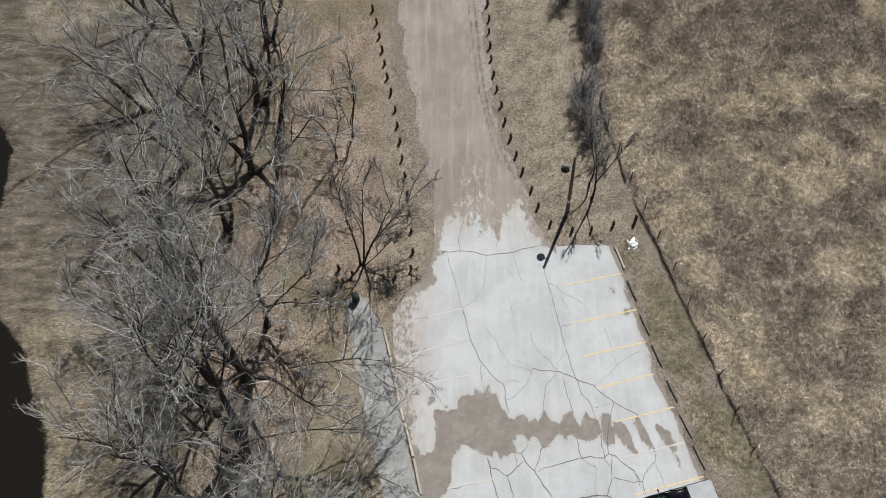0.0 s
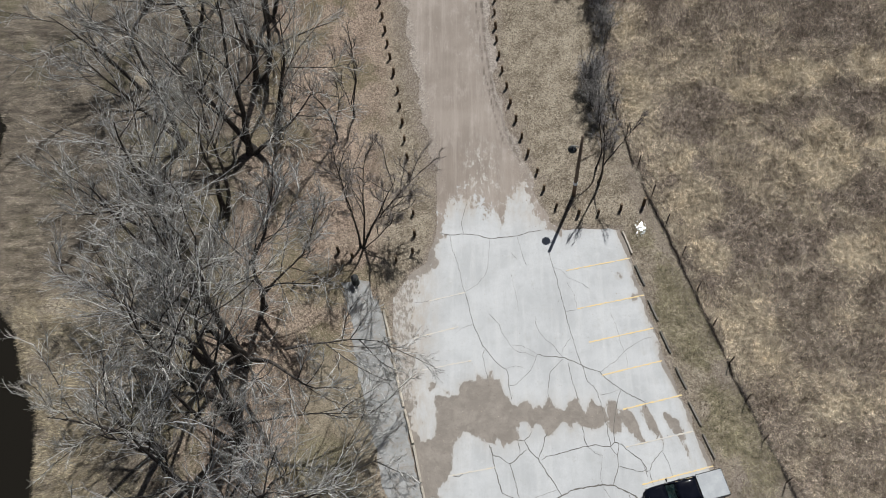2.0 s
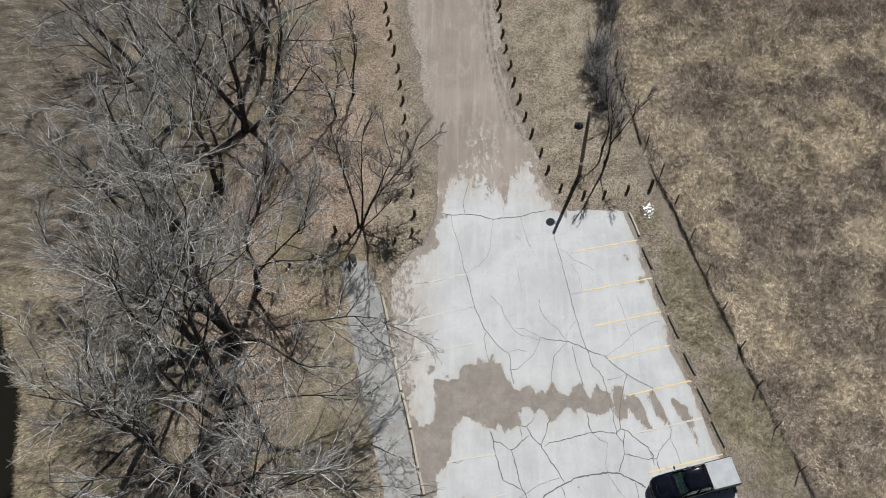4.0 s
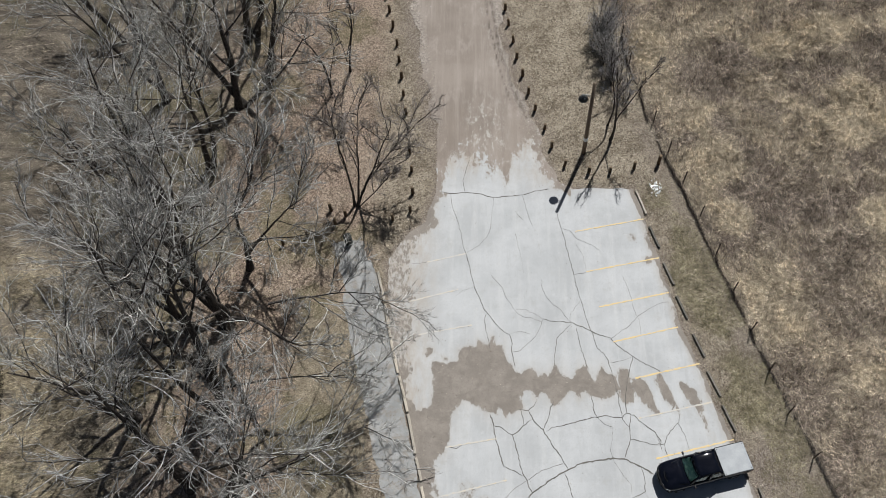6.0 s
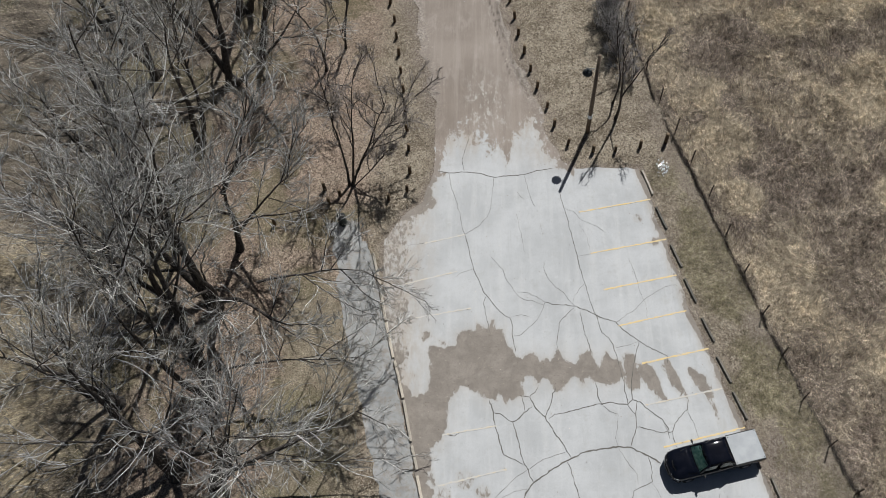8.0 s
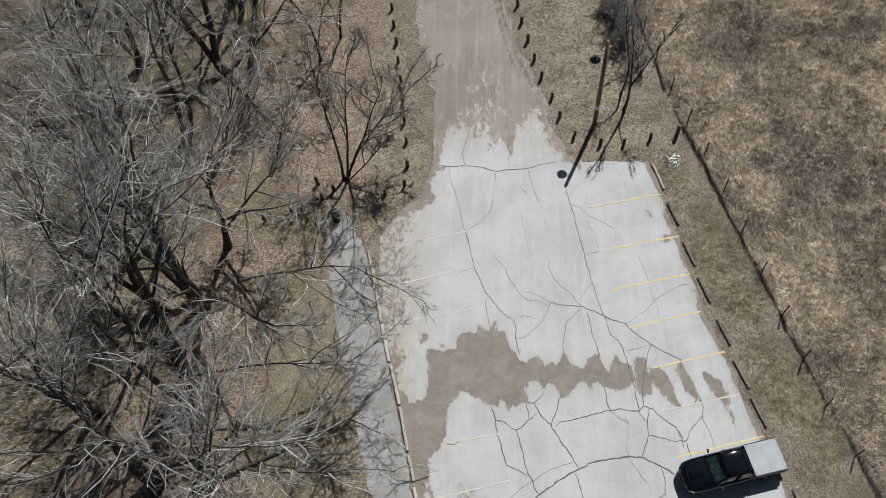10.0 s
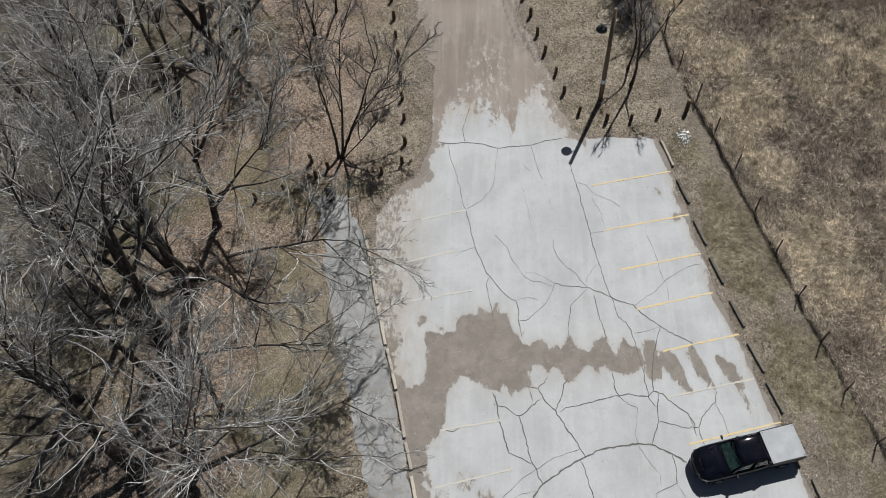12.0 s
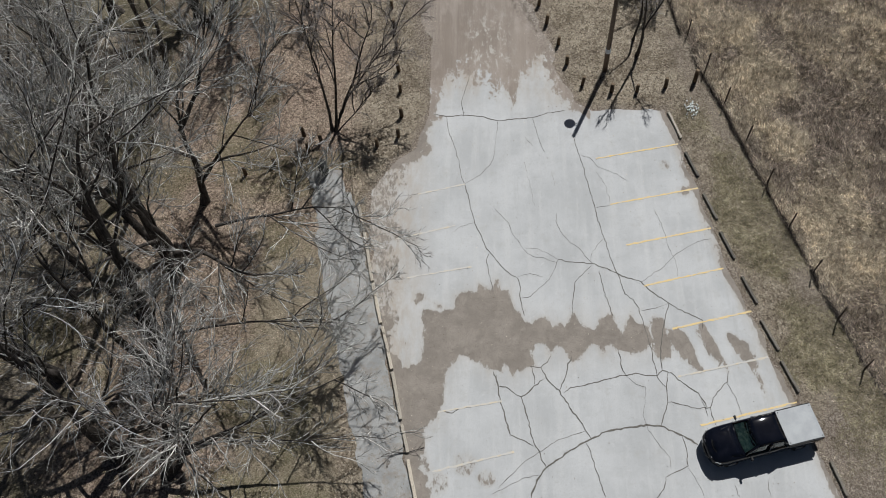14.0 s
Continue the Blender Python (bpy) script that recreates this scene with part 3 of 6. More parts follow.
def road_cover(x, y):
    """Shares of pale patches, loose stones and shade painted along ruts and the edge step."""
    edge = signed(x, y, PAVED)
    loose = step(-edge, -0.95, -0.25) * step(fractal(x, y, 1.0, 3), 0.25, 0.6) * step(y, 35, 40)
    gravel_side = step(edge, 0.0, 0.1) * step(x - along([(0.2, 59), (0.5, 53.8), (0.66, 49.9), (1.24, 44.8), (2.28, 40.7), (3.4, 37.4)], y), 0.0, 0.25) * step(y, 37, 40)
    loose = np.maximum(loose, 0.9 * gravel_side)
    middle = along([(-0.1, 36), (-1.0, 44), (-2.2, 52), (-3.2, 60), (-9, 100)], y)
    pale = step(-np.abs(x - middle - 0.4), -2.0, -0.5) * step(y, 34, 36) * step(-y, -41.5, -37.5)
    pale = np.maximum(pale, 0.35 * step(y, 40, 46) * step(-np.abs(x - middle - 1.7), -0.55, -0.1))
    rut_shade = np.zeros_like(x)
    for line, w in (([(0.2, 58.5), (0.5, 53.8), (0.66, 49.9), (1.24, 44.8), (2.28, 40.7), (3.2, 37.9)], 0.17), ([(-0.3, 58.0), (0.1, 52.0), (0.5, 47.0)], 0.1), ([(0.5, 47.2), (1.3, 42.6), (2.1, 39.3)], 0.1)):
        rut_shade = np.maximum(rut_shade, step(-away(x, y, line) + 0.12 * (fractal(x, y, 0.8, 3) - 0.5), -w, -0.2 * w))
    return np.clip(pale, 0, 1), np.clip(loose, 0, 1), np.clip(rut_shade, 0, 1)


def build_pavement():
    xs, ys = np.arange(-11, 21, 0.11), np.linspace(-7, JOIN, 420)
    ragged = lambda x, y: np.minimum(signed(x, y, PAVED) + (0.55 + 0.75 * step(y, 33, 36)) * (fractal(x, y, 1.3, 4) - 0.5) * step(y, 4, 8), JOIN - y)
    me, x, y = grid_sheet("pavement", xs, ys, lambda X, Y: np.full_like(X, 0.0) + 0.012 * (fractal(X, Y, 5.0, 3) - 0.5), ragged)
    inner = ragged(x, y)
    zig = 2.6 * (fractal(x * 2.6 + 0.7 * y, y * 0.55, 1.5, 5) - 0.5)
    patch = signed(x, y, MUD)
    dirt = 0.5 + np.clip(1.1 * (patch + 0.2 * zig + 0.05), -0.5, 0.5)
    # dirt dragged in from the road
    front = np.interp(x, [-4, -3.1, -1.9, -0.9, 0.2, 1.4, 2.1, 2.8, 3.5, 5], [32.0, 33.2, 34.6, 34.2, 32.9, 32.5, 33.6, 35.2, 36.2, 36.4])
    top = y - front - 0.4 + 3.4 * (fractal(x * 2.2, y * 0.5, 1.8, 5) - 0.5) + 1.0 * step(y, 36.5, 38.5)
    dirt = np.maximum(dirt, 0.5 + np.clip(0.3 * top, -0.5, 0.5))
    # dirt along the left side
    left_edge = np.interp(y, [8, 12, 14.5, 16, 18, 20, 23, 26, 28, 31], [-2.9, -3.3, -3.8, -4.75, -5.05, -5.3, -5.35, -5.3, -4.7, -3.6])
    side = left_edge - x + 0.4 * zig + 1.3 * (fractal(x + 5, y, 0.55, 3) - 0.5)
    dirt = np.maximum(dirt, 0.5 + np.minimum(np.clip(0.9 * side, -0.5, 0.5), 0.5 - 0.5 * step(y, 15.5, 18.5)))
    fringe = 0.6 - inner + 1.1 * (fractal(x + 9, y, 0.8, 4) - 0.5)
    fringe = np.where((x < 6.2) & (y > 27.5), fringe, -9.0)
    dirt = np.maximum(dirt, 0.5 + np.clip(0.8 * fringe, -0.5, 0.15))
    # tongues of mud on the right and along the right edge
    right_edge = np.interp(y, [8.5, 20.6, 31.5], [16.4, 12.9, 10.62])
    for line, w in TONGUES:
        dirt = np.maximum(dirt, 0.5 + np.clip(1.1 * (w - away(x, y, line) + 0.4 * zig), -0.5, 0.22))
    for cx, cy, w in ((-1.3, 10.1, 0.9), (-0.2, 9.4, 0.7), (10.2, 27.5, 0.55), (-2.6, 9.2, 0.9)):
        dirt = np.maximum(dirt, 0.47 * step(1 - np.hypot(x - cx, y - cy) / w, 0.0, 0.5))
    dirt = np.maximum(dirt, 0.5 + np.clip(1.2 * (x - right_edge + 0.18 + 0.45 * zig), -0.5, 0.4))
    dust = 0.85 * step(-x - 3.0, -0.6, 2.4) * step(y, 4, 9)
    dust = np.maximum(dust, 0.85 * step(y, 31.3, 35) * step(fractal(x * 2, y * 0.4, 1.5, 4), 0.34, 0.56))
    dust = np.maximum(dust, 0.55 * step(x - right_edge, -0.9, 0.0))
    dust = np.maximum(dust, 0.8 * step(x, 1.5, 4.5) * step(y, 30.6, 33.5))
    dust = np.maximum(dust, 0.25 * step(patch, -1.4, 0.0))
    paint(me, "cover", np.clip(dirt, 0, 1), np.clip(dust, 0, 1), step(y, 29.5, 33.5))
    paint(me, "cover_two", *road_cover(x, y))
    ob = part_mesh("pavement", me, M_PAVE)
    tagged(ob, "pale cracked parking pavement with brown mud stains", "pavement", kind="structure")
    return ob


def build_road():
    xs = np.concatenate([np.arange(-20, -11, 0.5), np.arange(-11, 21, 0.14)])
    ys = np.concatenate([np.linspace(JOIN, 64, 160), np.arange(65, 131, 1.5)])
    ragged = lambda x, y: np.minimum(signed(x, y, PAVED) + 1.3 * (fractal(x, y, 1.3, 4) - 0.5), y - JOIN + 0.001)
    me, x, y = grid_sheet("road", xs, ys, lambda X, Y: 0.012 * (fractal(X, Y, 5.0, 3) - 0.5) + 0.03 * step(Y, JOIN, JOIN + 3) * (fractal(X * 1.8, Y * 0.12, 1.2, 3) - 0.5), ragged)
    paint(me, "cover", np.ones_like(x), np.zeros_like(x), np.ones_like(x))
    paint(me, "cover_two", *road_cover(x, y))
    return tagged(part_mesh("road", me, M_PAVE), "packed brown dirt road with pale wheel tracks", "road", kind="structure")


def build_walk():
    xs, ys = np.arange(-11.5, 1, 0.16), np.arange(-7, 28, 0.2)
    ragged = lambda x, y: signed(x, y, WALK) + 0.9 * (fractal(x, y, 1.2, 5) - 0.5)
    me, x, y = grid_sheet("footpath", xs, ys, lambda X, Y: np.full_like(X, 0.004), ragged)
    tagged(part_mesh("pavement_footpath", me, M_WALK), "blue-grey asphalt footpath beside the timber edging", "footpath", kind="structure")


build_ground()
build_water()
lot = build_pavement()
road = build_road()
build_walk()


# ---- cracks and lines on the pavement ----
def ribbon(points, width, z, wobble=0.0, seed=0, taper=True):
    """A thin flat strip along points, with a wandering edge."""
    rnd = random.Random(seed)
    fine = []
    for (x0, y0), (x1, y1) in zip(points, points[1:]):
        steps = max(2, int(math.hypot(x1 - x0, y1 - y0) / 0.16))
        for k in range(steps):
            t = k / steps
            fine.append((x0 + (x1 - x0) * t, y0 + (y1 - y0) * t))
    fine.append(points[-1])
    p = np.array(fine)
    p[1:-1] += np.array([[rnd.gauss(0, wobble), rnd.gauss(0, wobble)] for _ in range(len(p) - 2)]).reshape(-1, 2)
    d = np.gradient(p, axis=0)
    d /= np.linalg.norm(d, axis=1, keepdims=True) + 1e-9
    side = np.stack([-d[:, 1], d[:, 0]], 1)
    w = width * np.array([rnd.uniform(0.6, 1.25) if wobble else 1.0 for _ in range(len(p))])
    if taper:
        w[0] *= 0.4
        w[-1] *= 0.4
    v = np.concatenate([p + side * w[:, None] / 2, p - side * w[:, None] / 2])
    n = len(p)
    quads = [(i, n + i, n + i + 1, i + 1) for i in range(n - 1)]
    return np.concatenate([v, np.full((2 * n, 1), z)], 1), quads


CRACKS = [0]


def crack(points, width):
    """One crack, a dark sunken seam, as a part of the pavement."""
    CRACKS[0] += 1
    v, q = ribbon(points, width, 0.010, 0.02, CRACKS[0])
    part_mesh("crack", mesh_of("crack", v, quads=q), M_CRACK if width > 0.03 else M_CRACK_FINE, lot)


def stripe(a, b, faint=False):
    v, q = ribbon([a, b], 0.10, 0.011, 0.010, int(100 * a[1]), False)
    part_mesh("stall_line", mesh_of("stall_line", v, quads=q), M_LINE_FAINT if faint else M_LINE, lot, "faded yellow paint" if faint else "worn yellow paint")


crack([(-3.25, 31.46), (-2.31, 31.31), (-1.25, 31.37), (-0.26, 31.22), (0.59, 30.9), (1.45, 31.01), (2.13, 31.04), (2.81, 31.11), (3.67, 31.43), (4.69, 31.57)], 0.053)
crack([(-2.52, 31.32), (-2.29, 30.08), (-1.91, 28.95), (-1.67, 27.89), (-1.59, 27.21), (-1.32, 26.3)], 0.026)
crack([(-1.32, 26.3), (-1.03, 24.99), (-0.77, 23.82), (-0.45, 23.01), (-0.08, 22.1), (0.47, 21.31), (0.77, 20.86), (1.23, 20.43), (1.53, 20.3)], 0.04)
crack([(0.63, 30.9), (0.47, 29.4), (0.4, 28.38), (0.16, 27.78), (-0.44, 26.99), (-1.32, 26.42)], 0.022)
crack([(-1.32, 26.42), (-2.4, 26.12), (-3.7, 25.76), (-5.17, 25.59)], 0.03)
crack([(-0.8, 23.82), (-1.56, 23.5), (-2.04, 23.14)], 0.015)
crack([(0.04, 21.81), (-0.12, 21.39), (-0.03, 20.69), (0.15, 20), (0.23, 19.32)], 0.034)
crack([(1.53, 20.3), (1.7, 19.64), (1.65, 19.04), (1.78, 18.47), (1.86, 17.98)], 0.042)
crack([(1.53, 20.3), (2.24, 20.53), (2.9, 20.32)], 0.02)
crack([(0.39, 24.66), (0.76, 24.21), (1.14, 23.72), (1.28, 23.17), (1.58, 22.62), (1.88, 22.08), (2.18, 21.72), (2.49, 21.54), (2.95, 21.5), (3.7, 21.18)], 0.024)
crack([(2.04, 22.08), (2.66, 22.07), (3.11, 21.82), (3.81, 21.38)], 0.018)
crack([(3.81, 21.38), (3.53, 20.66), (3.26, 20.14), (2.73, 19.64), (2.1, 19.07), (1.65, 19.04)], 0.03)
crack([(3.81, 21.38), (4.41, 21.2), (5.14, 21.16), (5.75, 21.05), (6.57, 20.69), (7.29, 20.27), (8.16, 19.96), (8.56, 19.42), (9.25, 18.91), (9.92, 18.32), (10.61, 17.99), (11.07, 17.69), (11.03, 17.18)], 0.052)
crack([(3.82, 24.31), (3.82, 23.68), (4.1, 22.95), (4.54, 22.4), (4.98, 22.04), (5.26, 21.61), (5.68, 21.05)], 0.028)
crack([(6.38, 22.7), (5.92, 22.21), (5.68, 21.86), (5.55, 21.33)], 0.02)
crack([(5.62, 20.98), (5.03, 20.4), (4.65, 20.06), (4.52, 19.28), (4.41, 18.45), (4.35, 17.96)], 0.034)
crack([(5.97, 20.73), (6.06, 19.95), (6.21, 19.1), (6.4, 18.44), (6.51, 17.95)], 0.034)
crack([(5.09, 29.59), (5.35, 28.28), (5.55, 27.28), (5.79, 25.91), (6, 24.77), (6.17, 23.65), (6.4, 22.56), (6.68, 21.32), (6.99, 20.28), (7.21, 19.26), (7.62, 18.93), (7.87, 18.43), (8.03, 17.61), (8.26, 16.34), (8.42, 15.1), (8.45, 14.56), (8.82, 14.05)], 0.036)
crack([(5.42, 28.32), (5.99, 28.06), (6.37, 27.42), (6.9, 27.17), (7.52, 26.85), (7.97, 26.41)], 0.016)
crack([(8.16, 19.96), (8.81, 20.43), (9.36, 20.77), (9.98, 21.46), (10.8, 22.04), (11.45, 22.39), (12.18, 22.6)], 0.026)
crack([(9.28, 24.53), (9.59, 23.6), (9.74, 22.7), (9.82, 21.98), (10.11, 21.28), (10.14, 20.25)], 0.018)
crack([(8.01, 18.26), (8.76, 18.42), (9.46, 18.68)], 0.026)
crack([(9.46, 18.68), (9.23, 17.93), (9, 17.13), (8.83, 16.34), (8.74, 15.41), (8.74, 14.95)], 0.055)
crack([(0.19, 14.88), (0.38, 14.21), (0.51, 13.46), (0.72, 12.58), (0.99, 11.57)], 0.06)
crack([(0.99, 11.57), (1.45, 11.38), (2.13, 11.01)], 0.038)
crack([(0.44, 14.12), (0.81, 14.03), (1.23, 13.76), (1.56, 13.55), (1.94, 13.76), (2.24, 14.12), (2.73, 14.45)], 0.055)
crack([(2.18, 15.06), (2.25, 14.66), (2.27, 14.21)], 0.045)
crack([(1.56, 13.55), (1.77, 12.87), (1.94, 12), (2.14, 11.15), (2.4, 10.73), (2.46, 10.32), (2.7, 9.99)], 0.05)
crack([(2.04, 15.18), (2.64, 15.09), (2.94, 15.36), (3.16, 15.74)], 0.045)
crack([(2.64, 15.09), (2.88, 14.51), (3.23, 14.05), (3.5, 13.85), (3.71, 13.46), (4.15, 12.73), (4.53, 12.15), (4.71, 11.78), (4.95, 11.38)], 0.055)
crack([(3.5, 13.85), (3.82, 14.51), (4.06, 15.27), (4.23, 15.73)], 0.05)
crack([(3.73, 13.76), (4.08, 13.99), (4.94, 14.2), (5.81, 14.44), (6.91, 14.68), (7.4, 14.77), (7.95, 14.65), (8.46, 14.65), (8.74, 14.92), (9.24, 14.8), (9.48, 14.44), (9.99, 14.05), (10.49, 13.6), (10.7, 13.02)], 0.048)
crack([(6.91, 14.68), (6.71, 15.11), (6.71, 15.72), (6.65, 16.04)], 0.045)
crack([(6.91, 14.68), (7.34, 14.2), (7.83, 14.02), (7.71, 13.31), (7.58, 12.58), (7.74, 11.87), (8.16, 11.17), (8.62, 10.48), (8.64, 9.93)], 0.018)
crack([(9.01, 14.8), (8.86, 13.9), (8.84, 13.25), (8.58, 12.59), (8.39, 12.07)], 0.045)
crack([(8.84, 13.25), (9.47, 13.16), (10, 12.96), (10.88, 12.96), (11.11, 13.46), (11.51, 13.9), (11.85, 14.34), (12.07, 14.94)], 0.042)
crack([(10.88, 12.96), (10.95, 12.44), (11.06, 12.02)], 0.038)
crack([(10.48, 13.46), (10.64, 13.02), (10.71, 12.53)], 0.03)
crack([(11.86, 14.25), (12.16, 13.6), (12.29, 13.02), (12.4, 12.5)], 0.026)
crack([(1.92, 8.51), (2.06, 8.96), (2.21, 9.36), (2.5, 9.77), (2.7, 9.99), (3.2, 10.32), (3.91, 10.82), (4.47, 11.16), (4.95, 11.38), (5.47, 11.64), (5.89, 11.81), (6.73, 11.95), (7.7, 12.07), (8.38, 12.04), (8.9, 11.79), (9.42, 11.53), (10.04, 11.12)], 0.08)
crack([(0.37, 8.95), (0.86, 9.49), (1.7, 10.31), (2.4, 10.73), (3.25, 11.29), (3.94, 11.52), (4.65, 11.78)], 0.026)
crack([(0.04, 8.68), (0.85, 9.09), (1.68, 9.5), (2.41, 9.63)], 0.018)
crack([(4.67, 11.16), (4.86, 10.74), (5.07, 9.92), (5.29, 9.11), (5.43, 8.58)], 0.034)
crack([(9.36, 11.53), (9.48, 10.89), (9.43, 10.07), (9.09, 9.88), (8.68, 9.74), (8.39, 9.53), (8.2, 8.99), (7.81, 8.54)], 0.038)
crack([(9.42, 9.99), (9.71, 9.53), (9.91, 9), (10.04, 8.56)], 0.016)
crack([(11.52, 9.2), (11.63, 8.75), (11.69, 8.57)], 0.03)
crack([(13.2, 9.55), (13.06, 9.02), (13.12, 8.63)], 0.026)
crack([(-2.47, 12.81), (-1.9, 12.69), (-1.62, 12.9), (-0.63, 13.11), (0.6, 13.34)], 0.036)
crack([(2.7, 31.02), (2.94, 29.97), (3.14, 29.14), (3.38, 28.52)], 0.022)
crack([(2.16, 29.77), (2.42, 29.36), (2.67, 29.02)], 0.016)
crack([(2.11, 27.94), (2.28, 26.94), (2.47, 25.96), (2.6, 24.82)], 0.014)
crack([(3.66, 27.31), (3.84, 26.14)], 0.012)
crack([(5.99, 24.66), (6.89, 24.83)], 0.026)
crack([(6.25, 27.07), (6.68, 26.28), (6.83, 25.32), (6.89, 24.94)], 0.014)
stripe((6.31, 28.02), (11.14, 28.97))
stripe((6.89, 24.87), (11.89, 25.88))
stripe((7.55, 22.23), (12.27, 23.24))
stripe((8.29, 19.72), (12.6, 20.74))
stripe((9.51, 17.22), (13.69, 18.19))
stripe((9.49, 14.59), (14.14, 15.64), True)
stripe((10.3, 12.07), (15.12, 13.25))
stripe((-5.2, 22.74), (-1.88, 23.61), True)
stripe((-4.47, 20.32), (-0.92, 20.98), True)
stripe((-2.83, 9.75), (1.16, 10.73), True)
stripe((-2.61, 12.75), (0.6, 13.31), True)
stripe((-4.03, 25.73), (-1.32, 26.38), True)
crack([(-1.45, 31.3), (-1.57, 32.43), (-1.12, 34.2)], 0.032)


# ---- timber edging ----
def timber(a, b, material, group, label, width=0.17, height=0.16):
    d = Vector((b[0] - a[0], b[1] - a[1], 0))
    ob_m = Matrix.Translation(((a[0] + b[0]) / 2, (a[1] + b[1]) / 2, 0.0)) @ Matrix.Rotation(math.atan2(d.y, d.x), 4, "Z")
    rnd = random.Random(int(1000 * (a[1] + 50)))
    bm = bmesh.new()
    n = 9
    rings = []
    for i in range(n + 1):
        x = (i / n - 0.5) * d.length
        h = height * rnd.uniform(0.9, 1.08)
        w = width * rnd.uniform(0.92, 1.06) / 2
        c = 0.028
        sway = rnd.gauss(0, 0.008)
        rings.append([bm.verts.new((x, sway + yy, zz)) for yy, zz in ((-w, -0.02), (-w, h - c), (-w + c, h), (w - c, h), (w, h - c), (w, -0.02))])
    for r0, r1 in zip(rings, rings[1:]):
        for k in range(6):
            bm.faces.new((r0[k], r0[(k + 1) % 6], r1[(k + 1) % 6], r1[k]))
    bm.faces.new(rings[0])
    bm.faces.new(rings[-1][::-1])
    bmesh.ops.recalc_face_normals(bm, faces=bm.faces)
    ob = part("edging_timber", bm, material)
    ob.matrix_basis = ob_m
    tagged(ob, label, "timber", group)


LEFT_ENDS = [((-7.43, 24.98), (-6.87, 22.66)), ((-6.84, 22.52), (-6.36, 20.1)), ((-6.32, 19.95), (-5.77, 17.6)), ((-5.65, 17.37), (-5.04, 15.0)), ((-5.0, 14.83), (-4.46, 12.33)),
             ((-4.41, 12.08), (-4.05, 10.66)), ((-4.04, 10.3), (-3.5, 8.0)), ((-3.45, 7.8), (-2.9, 5.5)), ((-2.85, 5.3), (-2.2, 3.0))]
for a, b in LEFT_ENDS:
    timber(a, b, M_TIMBER, "timbers along the footpath", "weathered grey landscape timber edging the footpath")
RIGHT_ENDS = [((10.83, 31.26), (11.34, 29.35)), ((11.48, 28.3), (12.0, 26.65)), ((12.15, 25.45), (12.65, 23.8)), ((12.75, 22.95), (13.27, 21.3)), ((13.5, 20.2), (14.04, 18.62)),
              ((14.1, 17.65), (14.7, 16.0)), ((14.73, 15.4), (15.31, 13.75)), ((16.17, 10.3), (16.6, 8.7)), ((16.95, 7.6), (17.4, 6.0))]
for k, (a, b) in enumerate(RIGHT_ENDS):
    timber(a, b, M_TIMBER if k == 0 else M_TIMBER_DARK, "wheel stops along the stalls", "grey timber wheel stop at the edge of the stalls", 0.15, 0.13)


# ---- wooden posts ----
def make_post(m, label, group, height=0.78, radius=0.115):
    bm = bmesh.new()
    body = rod(bm, (0, 0, -0.1), (0, 0, height - 0.04), radius, radius * 0.97, 12)
    ob = thing("wooden_post", m, label, "post", group)
    part("shaft", bm, M_BOLLARD, ob, smooth=True)
    bm = bmesh.new()
    rod(bm, (0, 0, height - 0.04), (0, 0, height), radius * 0.97, radius * 0.8, 12)
    part("cut_top", bm, M_END, ob, "paler sawn top")
    return ob


POST_LABEL = "short dark wooden bollard post beside the dirt road"
first = make_post(pose(1.52, 57.3, 0.0), POST_LABEL, "posts along the road")
tall = make_post(pose(12.66, 33.62, 0.0), "taller dark wooden post beside the wire fence", "posts along the road", 1.05, 0.13)
rnd = random.Random(3)


def posts(places):
    for x, y in places:
        s = rnd.uniform(0.9, 1.08)
        ob = copy_thing(first, pose(x, y, 0.0, rnd.uniform(-4, 4), rnd.uniform(-4, 4), rnd.uniform(0, 360)))
        ob.scale = (s, s, s * rnd.uniform(0.92, 1.06))


posts([(1.62, 55.45), (1.57, 53.87), (1.62, 52.2), (1.67, 50.7), (1.82, 49.0), (2.06, 47.3), (2.4, 45.55), (2.63, 43.85), (3.04, 42.05), (3.44, 40.3), (3.88, 38.7), (4.54, 36.9), (5.0, 35.27), (5.86, 33.58)])
posts([(1.5, 59.0), (1.4, 60.8), (7.58, 32.97), (9.12, 32.95), (10.87, 33.25)])
posts([(-9.3, 57.25), (-8.87, 55.6), (-8.56, 53.9), (-8.25, 52.27), (-8.0, 50.74), (-7.7, 49.1), (-7.36, 47.38), (-6.92, 45.5), (-6.69, 43.8), (-6.46, 42.13), (-6.23, 40.38), (-5.95, 38.6), (-5.75, 36.8), (-5.55, 35.0)])
posts([(-5.38, 33.32), (-5.22, 31.4), (-5.36, 29.88), (-6.6, 29.2), (-11.1, 30.05), (-10.71, 28.9), (-12.64, 28.0), (-14.32, 27.3), (-10.0, 29.6)])


# ---- wire fence ----
M_VINE = bark_material("dead_vine", (0.05, 0.042, 0.038), (0.12, 0.10, 0.088), 0.5)


